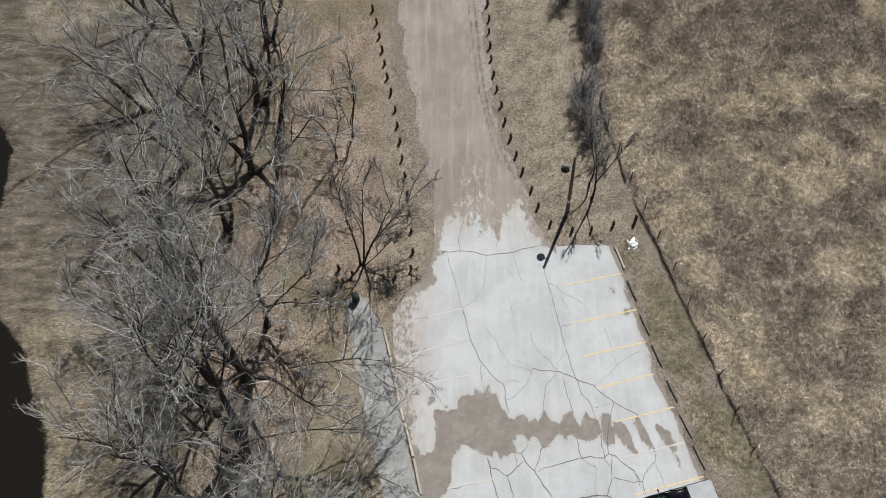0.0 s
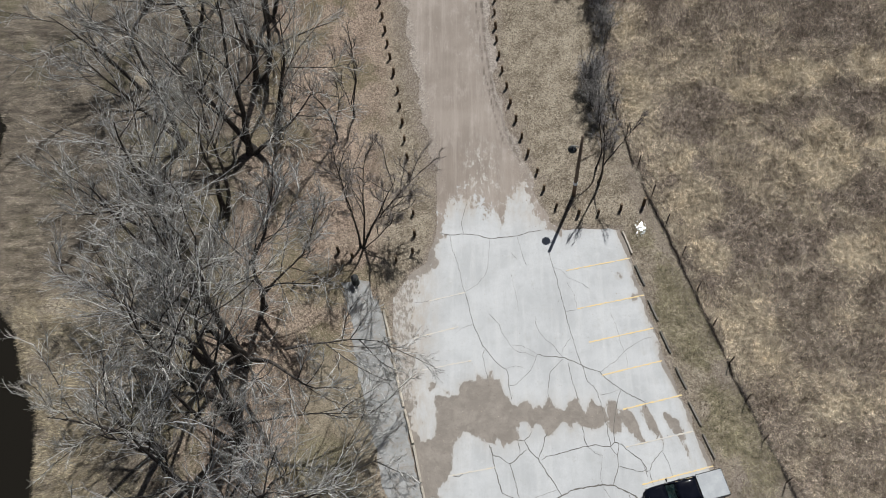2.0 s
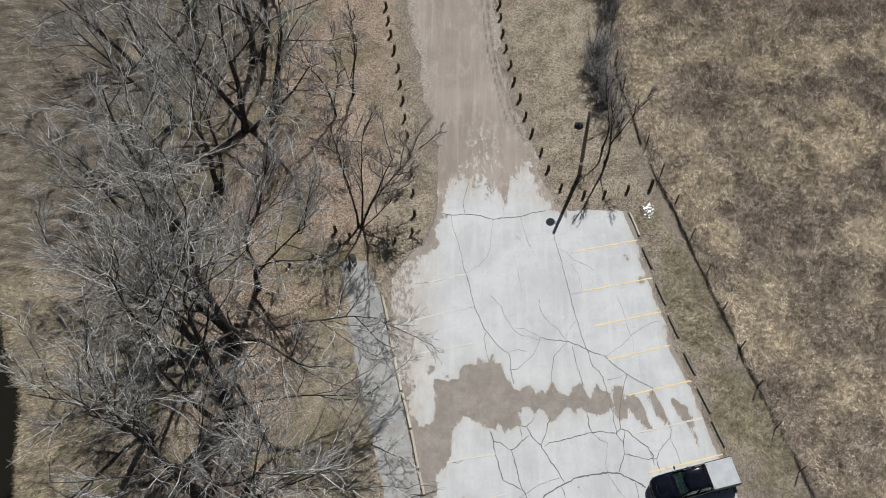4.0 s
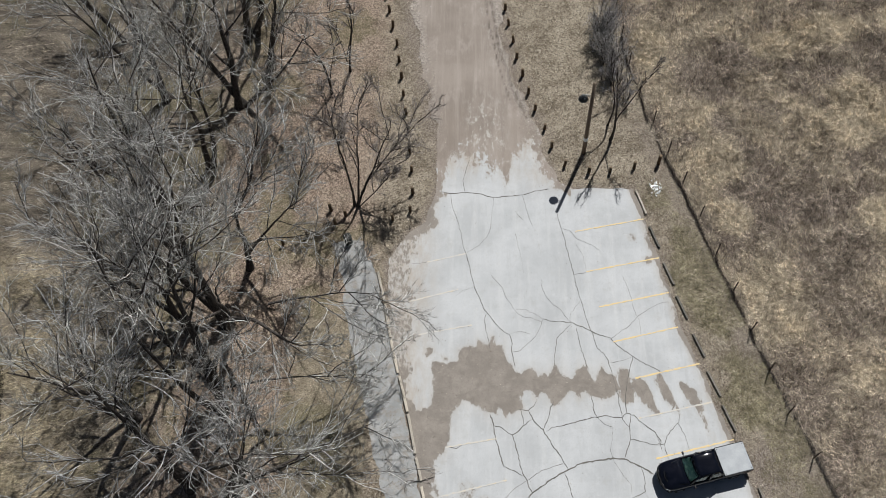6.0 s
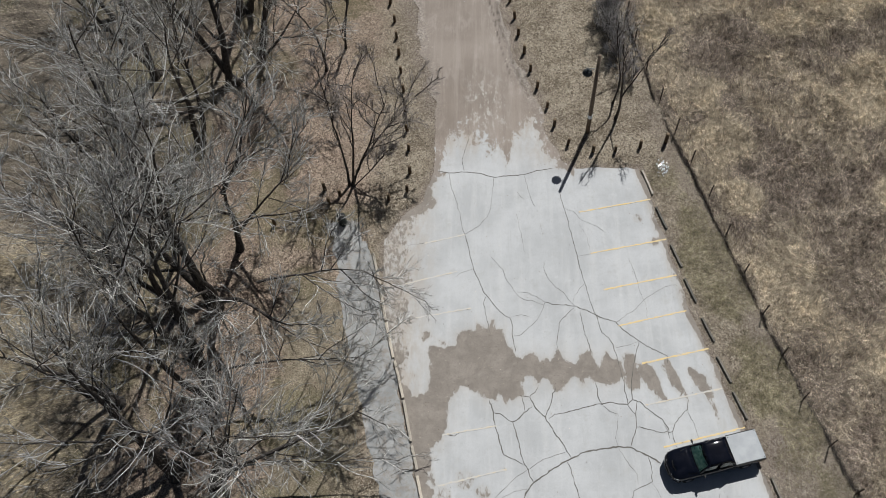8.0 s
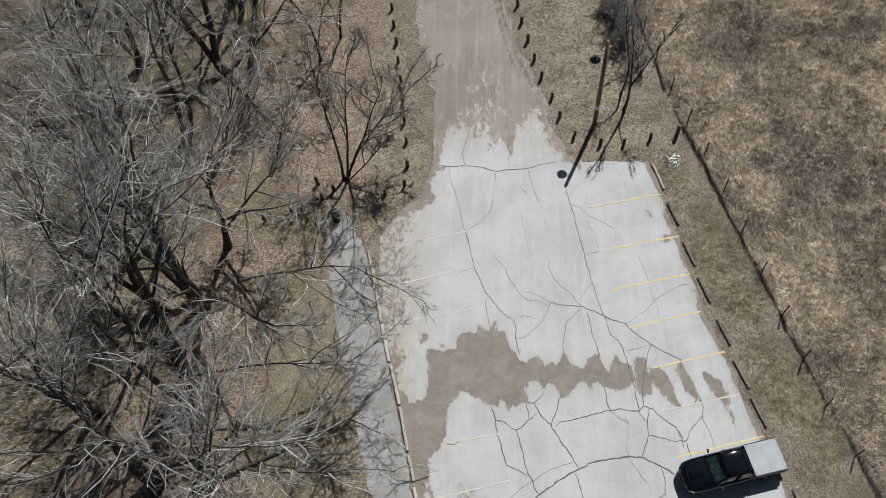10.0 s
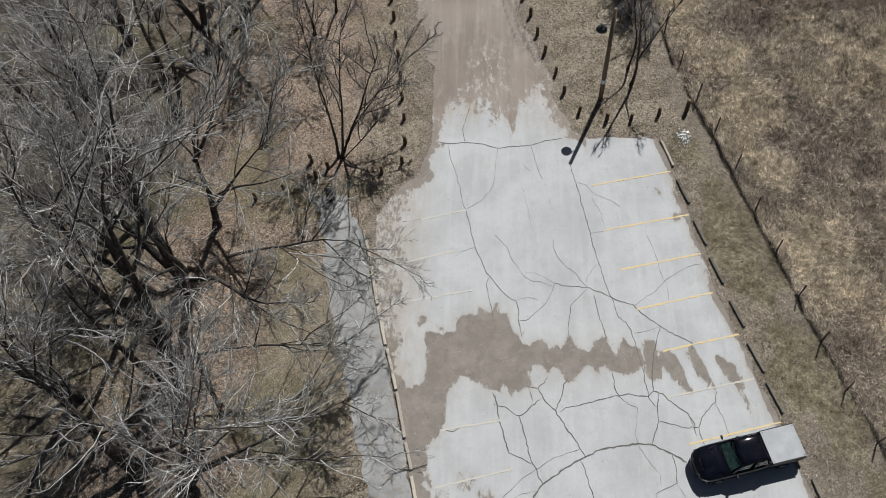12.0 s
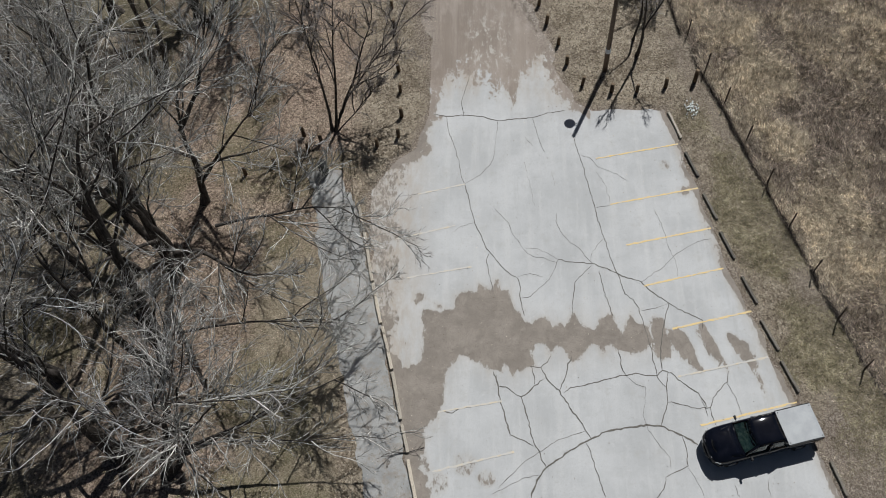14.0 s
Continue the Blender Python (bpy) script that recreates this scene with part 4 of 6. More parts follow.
def build_fence():
    fence = thing("wire_fence", pose(0, 0, 0), "old wire fence on thin steel posts with dead vines", "fence")
    spots = [(12.67, 37.3), (13.42, 34.5), (14.19, 31.85), (15.06, 29.1), (15.8, 26.1), (16.53, 23.3), (17.25, 20.45), (17.98, 17.65), (18.72, 14.9), (19.7, 12.1), (20.6, 9.4), (11.9, 40.0), (11.3, 42.8), (10.95, 45.6), (10.7, 48.4), (10.4, 51.3), (10.2, 54.2), (9.9, 57.2)]
    r = random.Random(9)
    tops = []
    for x, y in spots:
        bm = bmesh.new()
        h = r.uniform(1.35, 1.55)
        lx, ly = r.gauss(0, 0.04), r.gauss(0, 0.04)
        rod(bm, (x, y, -0.2), (x + lx, y + ly, h), 0.034, 0.030, 6)
        box(bm, (0.075, 0.012, h * 0.92), (x + lx / 2, y + ly / 2 + 0.025, h / 2))
        part("fence_post", bm, M_STEEL, fence)
        tops.append((x, y))
    tops.sort(key=lambda p: p[1])
    for h in (0.15, 0.4, 0.65, 0.9, 1.15):
        chain = []
        for (x0, y0), (x1, y1) in zip(tops, tops[1:]):
            for t in (0.0, 0.5):
                chain.append((x0 + (x1 - x0) * t, y0 + (y1 - y0) * t, h - (0.03 if t else 0.0), 0.006))
        chain.append((*tops[-1], h, 0.006))
        part_mesh("wire", tube_mesh("wire", [([chain], 4)]), M_WIRE, fence)
    # dead vines and stalks tangled along the foot of the wires
    chains = []
    ys = np.random.RandomState(4).uniform(4, 46, 7000)
    rs = np.random.RandomState(14)
    for y in ys:
        thick = float(fractal(np.array([0.0]), np.array([y]), 1.6, 3)[0])
        if rs.uniform() > 2.2 * thick - 0.45:
            continue
        x = float(along(FENCE, y)) + 0.05 + 0.5 * (float(fractal(np.array([9.0]), np.array([y]), 2.2, 3)[0]) - 0.5) + rs.normal(0.0, 0.015 + 0.03 * thick)
        a, l = rs.uniform(0, 6.28), rs.uniform(0.08, 0.42)
        dx, dy, up = l * 0.35 * math.cos(a), l * 0.8 * math.sin(a), l * rs.uniform(0.1, 0.9)
        chains.append([(x, y, 0.0, 0.011), (x + dx * 0.5, y + dy * 0.5, up * 0.8, 0.011), (x + dx, y + dy, up, 0.006)])
    tagged(part_mesh("dead_vines", tube_mesh("dead_vines", [(chains, 3)]), M_VINE, fence), kind="stuff")


build_fence()


# ---- light pole ----
def build_pole():
    x, y = 7.3, 34.65
    pole = thing("light_pole", pose(x, y, 0), "brown wooden light pole with a round lamp", "street lamp")
    bm = bmesh.new()
    rod(bm, (0, 0, -0.2), (0.0, 0.0, 8.0), 0.155, 0.11, 14)
    part("pole", bm, M_POLE, pole, smooth=True)
    bm = bmesh.new()
    rod(bm, (0, 0, 1.64), (0, 0, 1.98), 0.163, 0.161, 14)
    part("band", bm, varied("pale_band", (0.74, 0.79, 0.84), (0.84, 0.88, 0.92), 9, 0.6), pole, "pale blue-grey painted band")
    dark = varied("lamp_metal", (0.035, 0.042, 0.048), (0.06, 0.07, 0.078), 8, 0.5, 0.3)
    grey = varied("arm_metal", (0.30, 0.31, 0.31), (0.42, 0.43, 0.43), 8, 0.5, 0.5)
    bm = bmesh.new()
    rod(bm, (-0.08, 0, 6.75), (-0.75, 0.05, 6.8), 0.03, 0.03, 8)
    rod(bm, (-0.08, 0, 6.45), (-0.45, 0.03, 6.76), 0.02, 0.02, 8)
    part("arm", bm, grey, pole, "grey metal bracket", True)
    bm = bmesh.new()
    for z0, z1, r0, r1 in ((6.62, 6.78, 0.09, 0.08), (6.5, 6.62, 0.31, 0.11), (6.42, 6.5, 0.33, 0.31)):
        rod(bm, (-0.62, -0.05, z0), (-0.62, -0.05, z1), r0, r1, 20)
    part("lamp_head", bm, dark, pole, "dark round lamp head", True)
    bm = bmesh.new()
    rod(bm, (-0.62, -0.05, 6.36), (-0.62, -0.05, 6.42), 0.15, 0.27, 18)
    part("lens", bm, varied("frosted_lens", (0.5, 0.5, 0.48), (0.6, 0.6, 0.58), 6, 0.3), pole, "frosted lens")


build_pole()


# ---- bare trees ----
def grow(p, d, length, n, r0, r1, wander, lift, rng):
    """Wandering chains of n points, all at once: arrays of starts, directions, lengths and radii."""
    d = d / np.linalg.norm(d, axis=1, keepdims=True)
    out = np.zeros((len(p), n, 4))
    out[:, 0, :3], out[:, 0, 3] = p, r0
    for k in range(1, n):
        d = d + rng.normal(0, wander, d.shape)
        d[:, 2] += lift
        d /= np.linalg.norm(d, axis=1, keepdims=True)
        out[:, k, :3] = out[:, k - 1, :3] + d * (length / (n - 1))[:, None]
        out[:, k, 3] = r0 + (r1 - r0) * (k / (n - 1)) ** 0.8
    return out


def sprout(chains, lengths, per, first, angles, factor, rng, up=0.1):
    """Starts, directions, lengths and radii of the side shoots of chains."""
    n, k, _ = chains.shape
    j = np.tile(np.arange(per), n)
    i = np.repeat(np.arange(n), per)
    keep = rng.uniform(0, 1, n * per) > 0.12
    i, j = i[keep], j[keep]
    f = first + (0.99 - first) * (j + rng.uniform(0, 1, len(j))) / per
    t = np.minimum(f, 0.995) * (k - 1)
    a = t.astype(int)
    w = (t - a)[:, None]
    at = chains[i, a] * (1 - w) + chains[i, a + 1] * w
    axis = chains[i, a + 1, :3] - chains[i, a, :3]
    axis /= np.linalg.norm(axis, axis=1, keepdims=True) + 1e-9
    ref = np.where(np.abs(axis[:, 2:3]) > 0.8, np.array([1.0, 0, 0]), np.array([0, 0, 1.0]))
    u = np.cross(axis, ref)
    u /= np.linalg.norm(u, axis=1, keepdims=True)
    v = np.cross(axis, u)
    turn = rng.uniform(0, 2 * np.pi, len(i))[:, None]
    open_by = np.radians(rng.uniform(*angles, len(i)))[:, None]
    d = axis * np.cos(open_by) + (u * np.cos(turn) + v * np.sin(turn)) * np.sin(open_by)
    d[:, 2] += up
    length = lengths[i] * factor * (1.0 - 0.55 * f) * rng.uniform(0.65, 1.25, len(i))
    return at[:, :3], d, length, at[:, 3]


def tree_meshes(stems, height, radius, limbs, density, seed, spread=1.0, start=0.25, twig=0.0105, narrow=1.0):
    """Heavy and fine wood of a bare tree. stems: (dx, dy, lean x, lean y, share of the height[, lift, foot, girth])."""
    rng = np.random.RandomState(seed)
    s = np.array([(*t, *(0.025, -0.15, 1.0)[len(t) - 5:]) for t in stems], float)
    base = np.stack([s[:, 0], s[:, 1], s[:, 6]], 1)
    lean = np.stack([s[:, 2], s[:, 3], np.ones(len(s))], 1)
    tall = height * s[:, 4]
    trunks = grow(base, lean, tall, 14, radius * s[:, 4] * s[:, 7], radius * 0.12 * s[:, 7] ** 1.5, 0.06, s[:, 5], rng)
    trunks[:, 0, 3] *= np.where(s[:, 6] < 0.5, 1.4, 1.0)
    p, d, l, r = sprout(trunks, tall, limbs, start, (28 * narrow, 62 * narrow), 0.80 * spread, rng, 0.0)
    boughs = grow(p, d, l, 11, np.maximum(r * rng.uniform(0.45, 0.7, len(r)), 0.04), np.full(len(r), twig * 1.4), 0.10, 0.03, rng)
    p, d, l2, r = sprout(boughs, l, max(2, round(8 * density)), 0.12, (20, 50), 0.60, rng, 0.04)
    arms = grow(p, d, l2, 7, np.maximum(r * 0.6, twig * 2.5), np.full(len(r), twig * 1.35), 0.13, 0.03, rng)
    p, d, l3, r = sprout(arms, l2, max(2, round(6.3 * density)), 0.1, (18, 44), 0.62, rng, 0.05)
    fine = grow(p, d, l3, 5, np.full(len(r), twig * 1.7), np.full(len(r), twig * 0.95), 0.16, 0.03, rng)
    p, d, l4, r = sprout(fine, l3, max(2, round(5.2 * density)), 0.08, (20, 46), 0.66, rng, 0.04)
    hair = grow(p, d, np.maximum(l4, 0.25), 3, np.full(len(r), twig * 0.95), np.full(len(r), twig * 0.5), 0.17, 0.01, rng)
    crown = tube_mesh("crown", [(arms, 4), (fine, 3)]), tube_mesh("twig_spray", [(hair, 3)])
    return [tube_mesh("trunk", [([c], 9)]) for c in trunks], [tube_mesh("limb", [([c], 6)]) for c in boughs], crown, hair[:, -1, :3]


def flakes(name, x, y, z, size, rs):
    """Curled leaves: two triangles each, folded along the middle."""
    n = len(x)
    a = rs.uniform(0, 6.28, n)
    u = np.stack([np.cos(a), np.sin(a), rs.normal(0, 0.25, n)], 1) * size[:, None]
    w = np.stack([-np.sin(a), np.cos(a), rs.normal(0, 0.25, n)], 1) * size[:, None] * 0.6
    c = np.stack([x, y, z], 1)
    lift = np.stack([np.zeros(n), np.zeros(n), size * rs.uniform(0.1, 0.5, n)], 1)
    v = np.stack([c - u, c - w * 0.9 + lift, c + u, c + w * 0.9 + lift], 1).reshape(-1, 3)
    i = np.arange(n) * 4
    tris = np.concatenate([np.stack([i, i + 1, i + 2], 1), np.stack([i, i + 2, i + 3], 1)])
    return mesh_of(name, v, tris=tris)


M_CLING = blade_material("clinging_leaves", ((0.06, 0.045, 0.035), (0.12, 0.09, 0.07), (0.2, 0.15, 0.12)))


def tree(x, y, label, group, twigs=None, leaves=0, **how):
    ob = thing("bare_tree", pose(x, y, float(ground_height(np.array([x]), np.array([y]))[0])), label, "tree", group)
    stems, limbs, crown, tips = tree_meshes(**how)
    for me in stems:
        part_mesh("trunk", me, M_BARK, ob)
    for me in limbs:
        part_mesh("limb", me, M_BARK, ob)
    tagged(part_mesh("crown", crown[0], twigs or M_TWIG, ob, "bare pale twigs"), kind="stuff")
    tagged(part_mesh("twig_spray", crown[1], twigs or M_TWIG_FINE, ob, "thin grey-brown twigs"), kind="stuff")
    if leaves:
        rs = np.random.RandomState(77)
        clump = fractal(tips[:, 0] + 40, tips[:, 1] + tips[:, 2], 1.6, 3)
        spots = tips[(clump > 0.52) & (tips[:, 0] > 2.2)]
        at = spots[rs.randint(0, len(spots), leaves)] + rs.normal(0, 0.07, (leaves, 3))
        me = flakes("dry_leaf", at[:, 0], at[:, 1], at[:, 2], rs.uniform(0.025, 0.05, leaves), rs)
        tagged(part_mesh("dry_leaf", me, M_CLING, ob, "dark dried leaves still clinging"), kind="stuff")
    return ob


WOODS = "bare trees of the wood"
BIG = "large leafless tree with spreading pale grey twigs"
LEAN = "leafless forked tree leaning over leaf litter"
SMALL = "slender leafless young tree in leaf litter"
tree(-16.9, 14.9, BIG, WOODS, stems=[(0, 0, 0.03, 0.42, 0.3, 0.0, -0.15, 3.2), (0.1, 1.2, 0.10, 0.1, 0.9, 0.02, 2.7, 1.0), (-0.1, 1.65, -0.42, 0.06, 0.92, -0.012, 2.7, 0.85), (0.2, 0.5, 2.8, 0.25, 0.66, -0.01, 3.2, 0.42), (-0.2, 0.3, -0.12, -0.12, 0.8)], height=15, radius=0.36, limbs=7, density=0.92, seed=1, start=0.42)
tree(-20.0, 20.6, BIG, WOODS, stems=[(0, 0, 0.05, -0.05, 1.0), (0.3, 0.3, -0.45, 0.2, 0.85)], height=14, radius=0.3, limbs=7, density=0.9, seed=41, start=0.4)
tree(-17.6, 21.2, BIG, WOODS, stems=[(0, 0, 0.0, 0.08, 1.0), (1.1, -1.0, 0.79, -0.25, 0.62, -0.03, 3.1, 0.8), (5.1, -2.3, 2.5, 0.4, 0.5, 0.0, 8.2, 0.42), (0.2, -0.1, 0.35, -0.32, 0.85, 0.0, -0.15), (-0.2, 0.4, -0.35, 0.35, 0.8)], height=15, radius=0.40, limbs=7, density=1.0, seed=2)
tree(-16.5, 25.4, LEAN, WOODS, stems=[(0, 0, 0.05, 0.14, 1.0), (0.32, 0.8, 0.8, 0.35, 0.6, 0.03, 5.8), (0.2, 0.2, 0.75, 0.25, 0.75, 0.02, 1.6, 0.7)], height=12, radius=0.25, limbs=7, density=1.05, seed=3)
tree(-21.2, 26.2, BIG, WOODS, stems=[(0, 0, -0.02, 0.05, 1.0), (-0.5, 0.4, -0.45, 0.2, 0.85), (0.3, -0.3, 0.3, -0.2, 0.7)], height=15, radius=0.34, limbs=7, density=1.05, seed=4)
tree(-23.4, 31.0, BIG, WOODS, stems=[(0, 0, 0.0, 0.05, 1.0), (-0.3, 0.2, -0.5, -0.1, 0.8)], height=14, radius=0.3, limbs=8, density=1.05, seed=5)
tree(-20.6, 34.0, LEAN, WOODS, stems=[(0, 0, 0.05, 0.0, 1.0), (0.2, 0.1, 0.35, 0.1, 0.85)], height=13, radius=0.26, limbs=7, density=0.95, seed=25)
tree(-19.1, 39.6, LEAN, WOODS, stems=[(0, 0, 0.1, 0.1, 1.0), (0.3, 0.3, -0.3, 0.2, 0.9), (0.3, 0, 1.0, 0.05, 0.72)], height=14, radius=0.32, limbs=7, density=1.0, seed=6)
tree(-19.3, 46.8, BIG, WOODS, stems=[(0, 0, 0.1, 0.0, 1.0), (0.6, 0.2, 0.4, 0.1, 0.9)], height=14, radius=0.34, limbs=7, density=0.9, seed=7)
tree(-25.0, 40.4, BIG, WOODS, stems=[(0, 0, 0.0, 0.0, 1.0), (0.3, 0.3, -0.4, 0.1, 0.85)], height=14, radius=0.3, limbs=8, density=1.0, seed=8)
tree(-18.4, 10.4, BIG, WOODS, stems=[(0, 0, 0.0, 0.0, 1.0), (0.3, 0.3, -0.4, 0.1, 0.9), (0, -0.3, 0.6, 0.0, 0.8)], height=14, radius=0.34, limbs=7, density=1.0, seed=9)
tree(-15.9, 9.6, BIG, WOODS, stems=[(0, 0, 0.15, 0.0, 1.0), (0.2, 0.1, 0.7, 0.25, 0.75), (0.3, 0.1, 1.7, 0.5, 0.8, -0.03, 1.5, 0.65)], height=13, radius=0.3, limbs=7, density=0.98, seed=10)
tree(-22.5, 14.6, BIG, WOODS, stems=[(0, 0, -0.1, 0.0, 1.0), (0, 0.2, -0.5, 0.1, 0.8)], height=13, radius=0.28, limbs=7, density=0.9, seed=26)
tree(-17.2, 42.5, LEAN, WOODS, stems=[(0, 0, 0.2, 0.1, 1.0), (0.1, 0.1, 0.7, -0.1, 0.7)], height=12, radius=0.24, limbs=7, density=1.0, seed=11)
tree(-25.5, 52.0, BIG, WOODS, stems=[(0, 0, 0.0, 0.0, 1.0), (0.2, 0, 0.4, 0, 0.8)], height=14, radius=0.3, limbs=8, density=0.9, seed=12)
tree(-19.0, 54.0, BIG, WOODS, stems=[(0, 0, 0.1, 0.0, 1.0), (0.3, 0.3, 0.45, 0.1, 0.8)], height=14, radius=0.3, limbs=7, density=0.85, seed=13)
tree(-23.0, 59.5, BIG, WOODS, stems=[(0, 0, 0.1, 0.0, 1.0), (0.3, 0.3, 0.45, 0.1, 0.8)], height=14, radius=0.3, limbs=7, density=0.75, seed=28)
tree(-30.5, 56.5, BIG, WOODS, stems=[(0, 0, 0.1, 0.0, 1.0), (0.3, 0.3, -0.45, 0.1, 0.8)], height=13, radius=0.28, limbs=7, density=0.8, seed=29)
tree(-29.5, 46.5, LEAN, WOODS, stems=[(0, 0, -0.2, 0.0, 1.0), (0.1, 0.1, -0.7, 0.2, 0.8)], height=10, radius=0.2, limbs=6, density=0.8, seed=30)
tree(-11.9, 40.7, SMALL, WOODS, twigs=M_TWIG_DARK, stems=[(0, 0, 0.0, 0.03, 1.0), (0.05, 0.1, 0.16, 0.1, 0.7, 0.02, 1.0, 0.7)], height=9.5, radius=0.11, limbs=8, density=0.55, seed=14, spread=0.5, narrow=0.8)
tree(-10.6, 42.9, SMALL, WOODS, twigs=M_TWIG_DARK, stems=[(0, 0, 0.04, 0.02, 1.0), (0.02, 0.1, 0.26, 0.05, 0.75, 0.02, 1.6, 0.7), (0, 0, -0.2, 0.1, 0.6, 0.02, 0.8, 0.6)], height=9, radius=0.10, limbs=7, density=0.55, seed=24, spread=0.5, narrow=0.8)
tree(-9.3, 30.4, "small multi-stemmed leafless tree beside the footpath", WOODS, twigs=M_TWIG_DARK, leaves=200, stems=[(0, 0, 0.5, 0.28, 1.05), (-0.1, 0, 0.03, 0.14, 1.0), (0.1, 0, 0.25, 0.2, 1.0), (0.05, 0.1, 0.4, 0.34, 0.85), (0.1, -0.1, 0.75, 0.1, 0.5)], height=10.5, radius=0.105, limbs=9, density=0.72, seed=15, spread=0.6, start=0.3, narrow=0.72)
tree(9.36, 35.85, "leafless tree beside the light pole and fence", "trees by the fence", twigs=M_TWIG_DARK, stems=[(0, 0, 0.10, 0.04, 1.0), (0.1, 0.1, 0.24, 0.08, 0.8, 0.02, 2.0, 0.7)], height=8.2, radius=0.115, limbs=6, density=0.45, seed=16, start=0.58, spread=0.36, narrow=0.55)
tree(9.25, 37.15, "leafless tree beside the light pole and fence", "trees by the fence", twigs=M_TWIG_DARK, stems=[(0, 0, 0.06, 0.05, 1.0)], height=7.5, radius=0.085, limbs=5, density=0.45, seed=17, start=0.6, spread=0.34, narrow=0.55)


def shrub(x, y, height, seed, stems=20, label="dense leafless grey shrub in the hedgerow", twigs=None):
    rng = np.random.RandomState(seed)
    ob = thing("bare_shrub", pose(x, y, 0), label, "shrub", "shrubs of the hedgerow")
    a, lean = rng.uniform(0, 6.28, stems), rng.uniform(0.05, 0.5, stems)
    base = np.stack([rng.normal(0, 0.4, stems), rng.normal(0, 0.7, stems), np.zeros(stems)], 1)
    tall = height * rng.uniform(0.6, 1.1, stems)
    core = grow(base, np.stack([lean * np.cos(a), lean * np.sin(a), np.ones(stems)], 1), tall, 6, rng.uniform(0.02, 0.04, stems), np.full(stems, 0.012), 0.12, 0.03, rng)
    p, d, l, r = sprout(core, tall, 14, 0.12, (20, 60), 0.42, rng)
    arms = grow(p, d, l, 4, np.full(len(r), 0.014), np.full(len(r), 0.010), 0.2, 0.03, rng)
    p, d, l, r = sprout(arms, l, 6, 0.1, (20, 70), 0.5, rng)
    hair = grow(p, d, l, 3, np.full(len(r), 0.010), np.full(len(r), 0.007), 0.2, 0.02, rng)
    for c in core:
        part_mesh("stem", tube_mesh("stem", [([c], 5)]), M_BARK, ob)
    tagged(part_mesh("crown", tube_mesh("crown", [(arms, 3), (hair, 3)]), twigs or M_HEDGE, ob), kind="stuff")


r = random.Random(21)
for k in range(15):
    y = 40.2 + k * 1.35 + r.uniform(-0.35, 0.35)
    if 48.6 < y < 50.4:
        continue
    shrub(float(along([(10.3, 38), (10.0, 43), (9.9, 47), (10.9, 52), (11.0, 60)], y)) + r.uniform(-0.5, 0.5), y, r.uniform(2.2, 3.6) * (0.75 if y < 43 else 1.0), 100 + k, 14 if y < 43 else 20)
shrub(8.6, 57.5, 3.2, 130)


# ---- grass, straw and leaves ----
def blades_mesh(name, x, y, z, length, width, heading, rise):
    """Leaning blades, each one tapered triangle."""
    dx, dy = np.cos(heading), np.sin(heading)
    px, py = -dy * width / 2, dx * width / 2
    v = np.stack([np.stack([x + px, y + py, z], 1), np.stack([x - px, y - py, z], 1), np.stack([x + dx * length, y + dy * length, z + rise], 1)], 1)
    return mesh_of(name, v.reshape(-1, 3), tris=np.arange(len(x) * 3).reshape(-1, 3))


def clear_of_paving(x, y, margin=0.1):
    return (signed(x, y, LOT) < -margin) & (signed(x, y, ROAD) < -margin) & (signed(x, y, WALK) < -margin)


def scatter(n, x0, x1, y0, y1, seed):
    rs = np.random.RandomState(seed)
    x, y = rs.uniform(x0, x1, n), rs.uniform(y0, y1, n)
    return x, y, rs


def build_field_grass():
    x, y, rs = scatter(720000, 10, 40, 6, 62, 31)
    far = x < 37.5 + 0.2 * (y - 55)
    ok = (x - along(FENCE, y) > 0.15) & far & (x - along(FENCE, y) < 30)
    x, y = x[ok], y[ok]
    straw, dark, green, leafy, wet, field = zones(x, y)
    pick = rs.uniform(0, 1, len(x))
    pale = pick < 0.1 + 0.9 * straw
    comb = 6.0 * fractal(x, y, 1.6, 3) + rs.normal(0, 1.3, len(x))
    tuft = fractal(x, y, 0.9, 2)
    z = ground_height(x, y) - 0.01
    length = rs.uniform(0.10, 0.30, len(x)) * (0.7 + 0.6 * tuft)
    rise = rs.uniform(0.05, 0.3, len(x)) * (0.4 + 1.2 * tuft)
    width = rs.uniform(0.024, 0.048, len(x))
    for name, label, sel, mat in (("dead_grass", "grey-brown dead field grass lying in tufts", ~pale, M_DEAD), ("straw_grass", "pale straw-coloured field grass combed flat", pale, M_STRAW)):
        me = blades_mesh(name, x[sel], y[sel], z[sel], length[sel], width[sel], comb[sel], rise[sel])
        tagged(part_mesh(name, me, mat), label, "grass", kind="stuff")


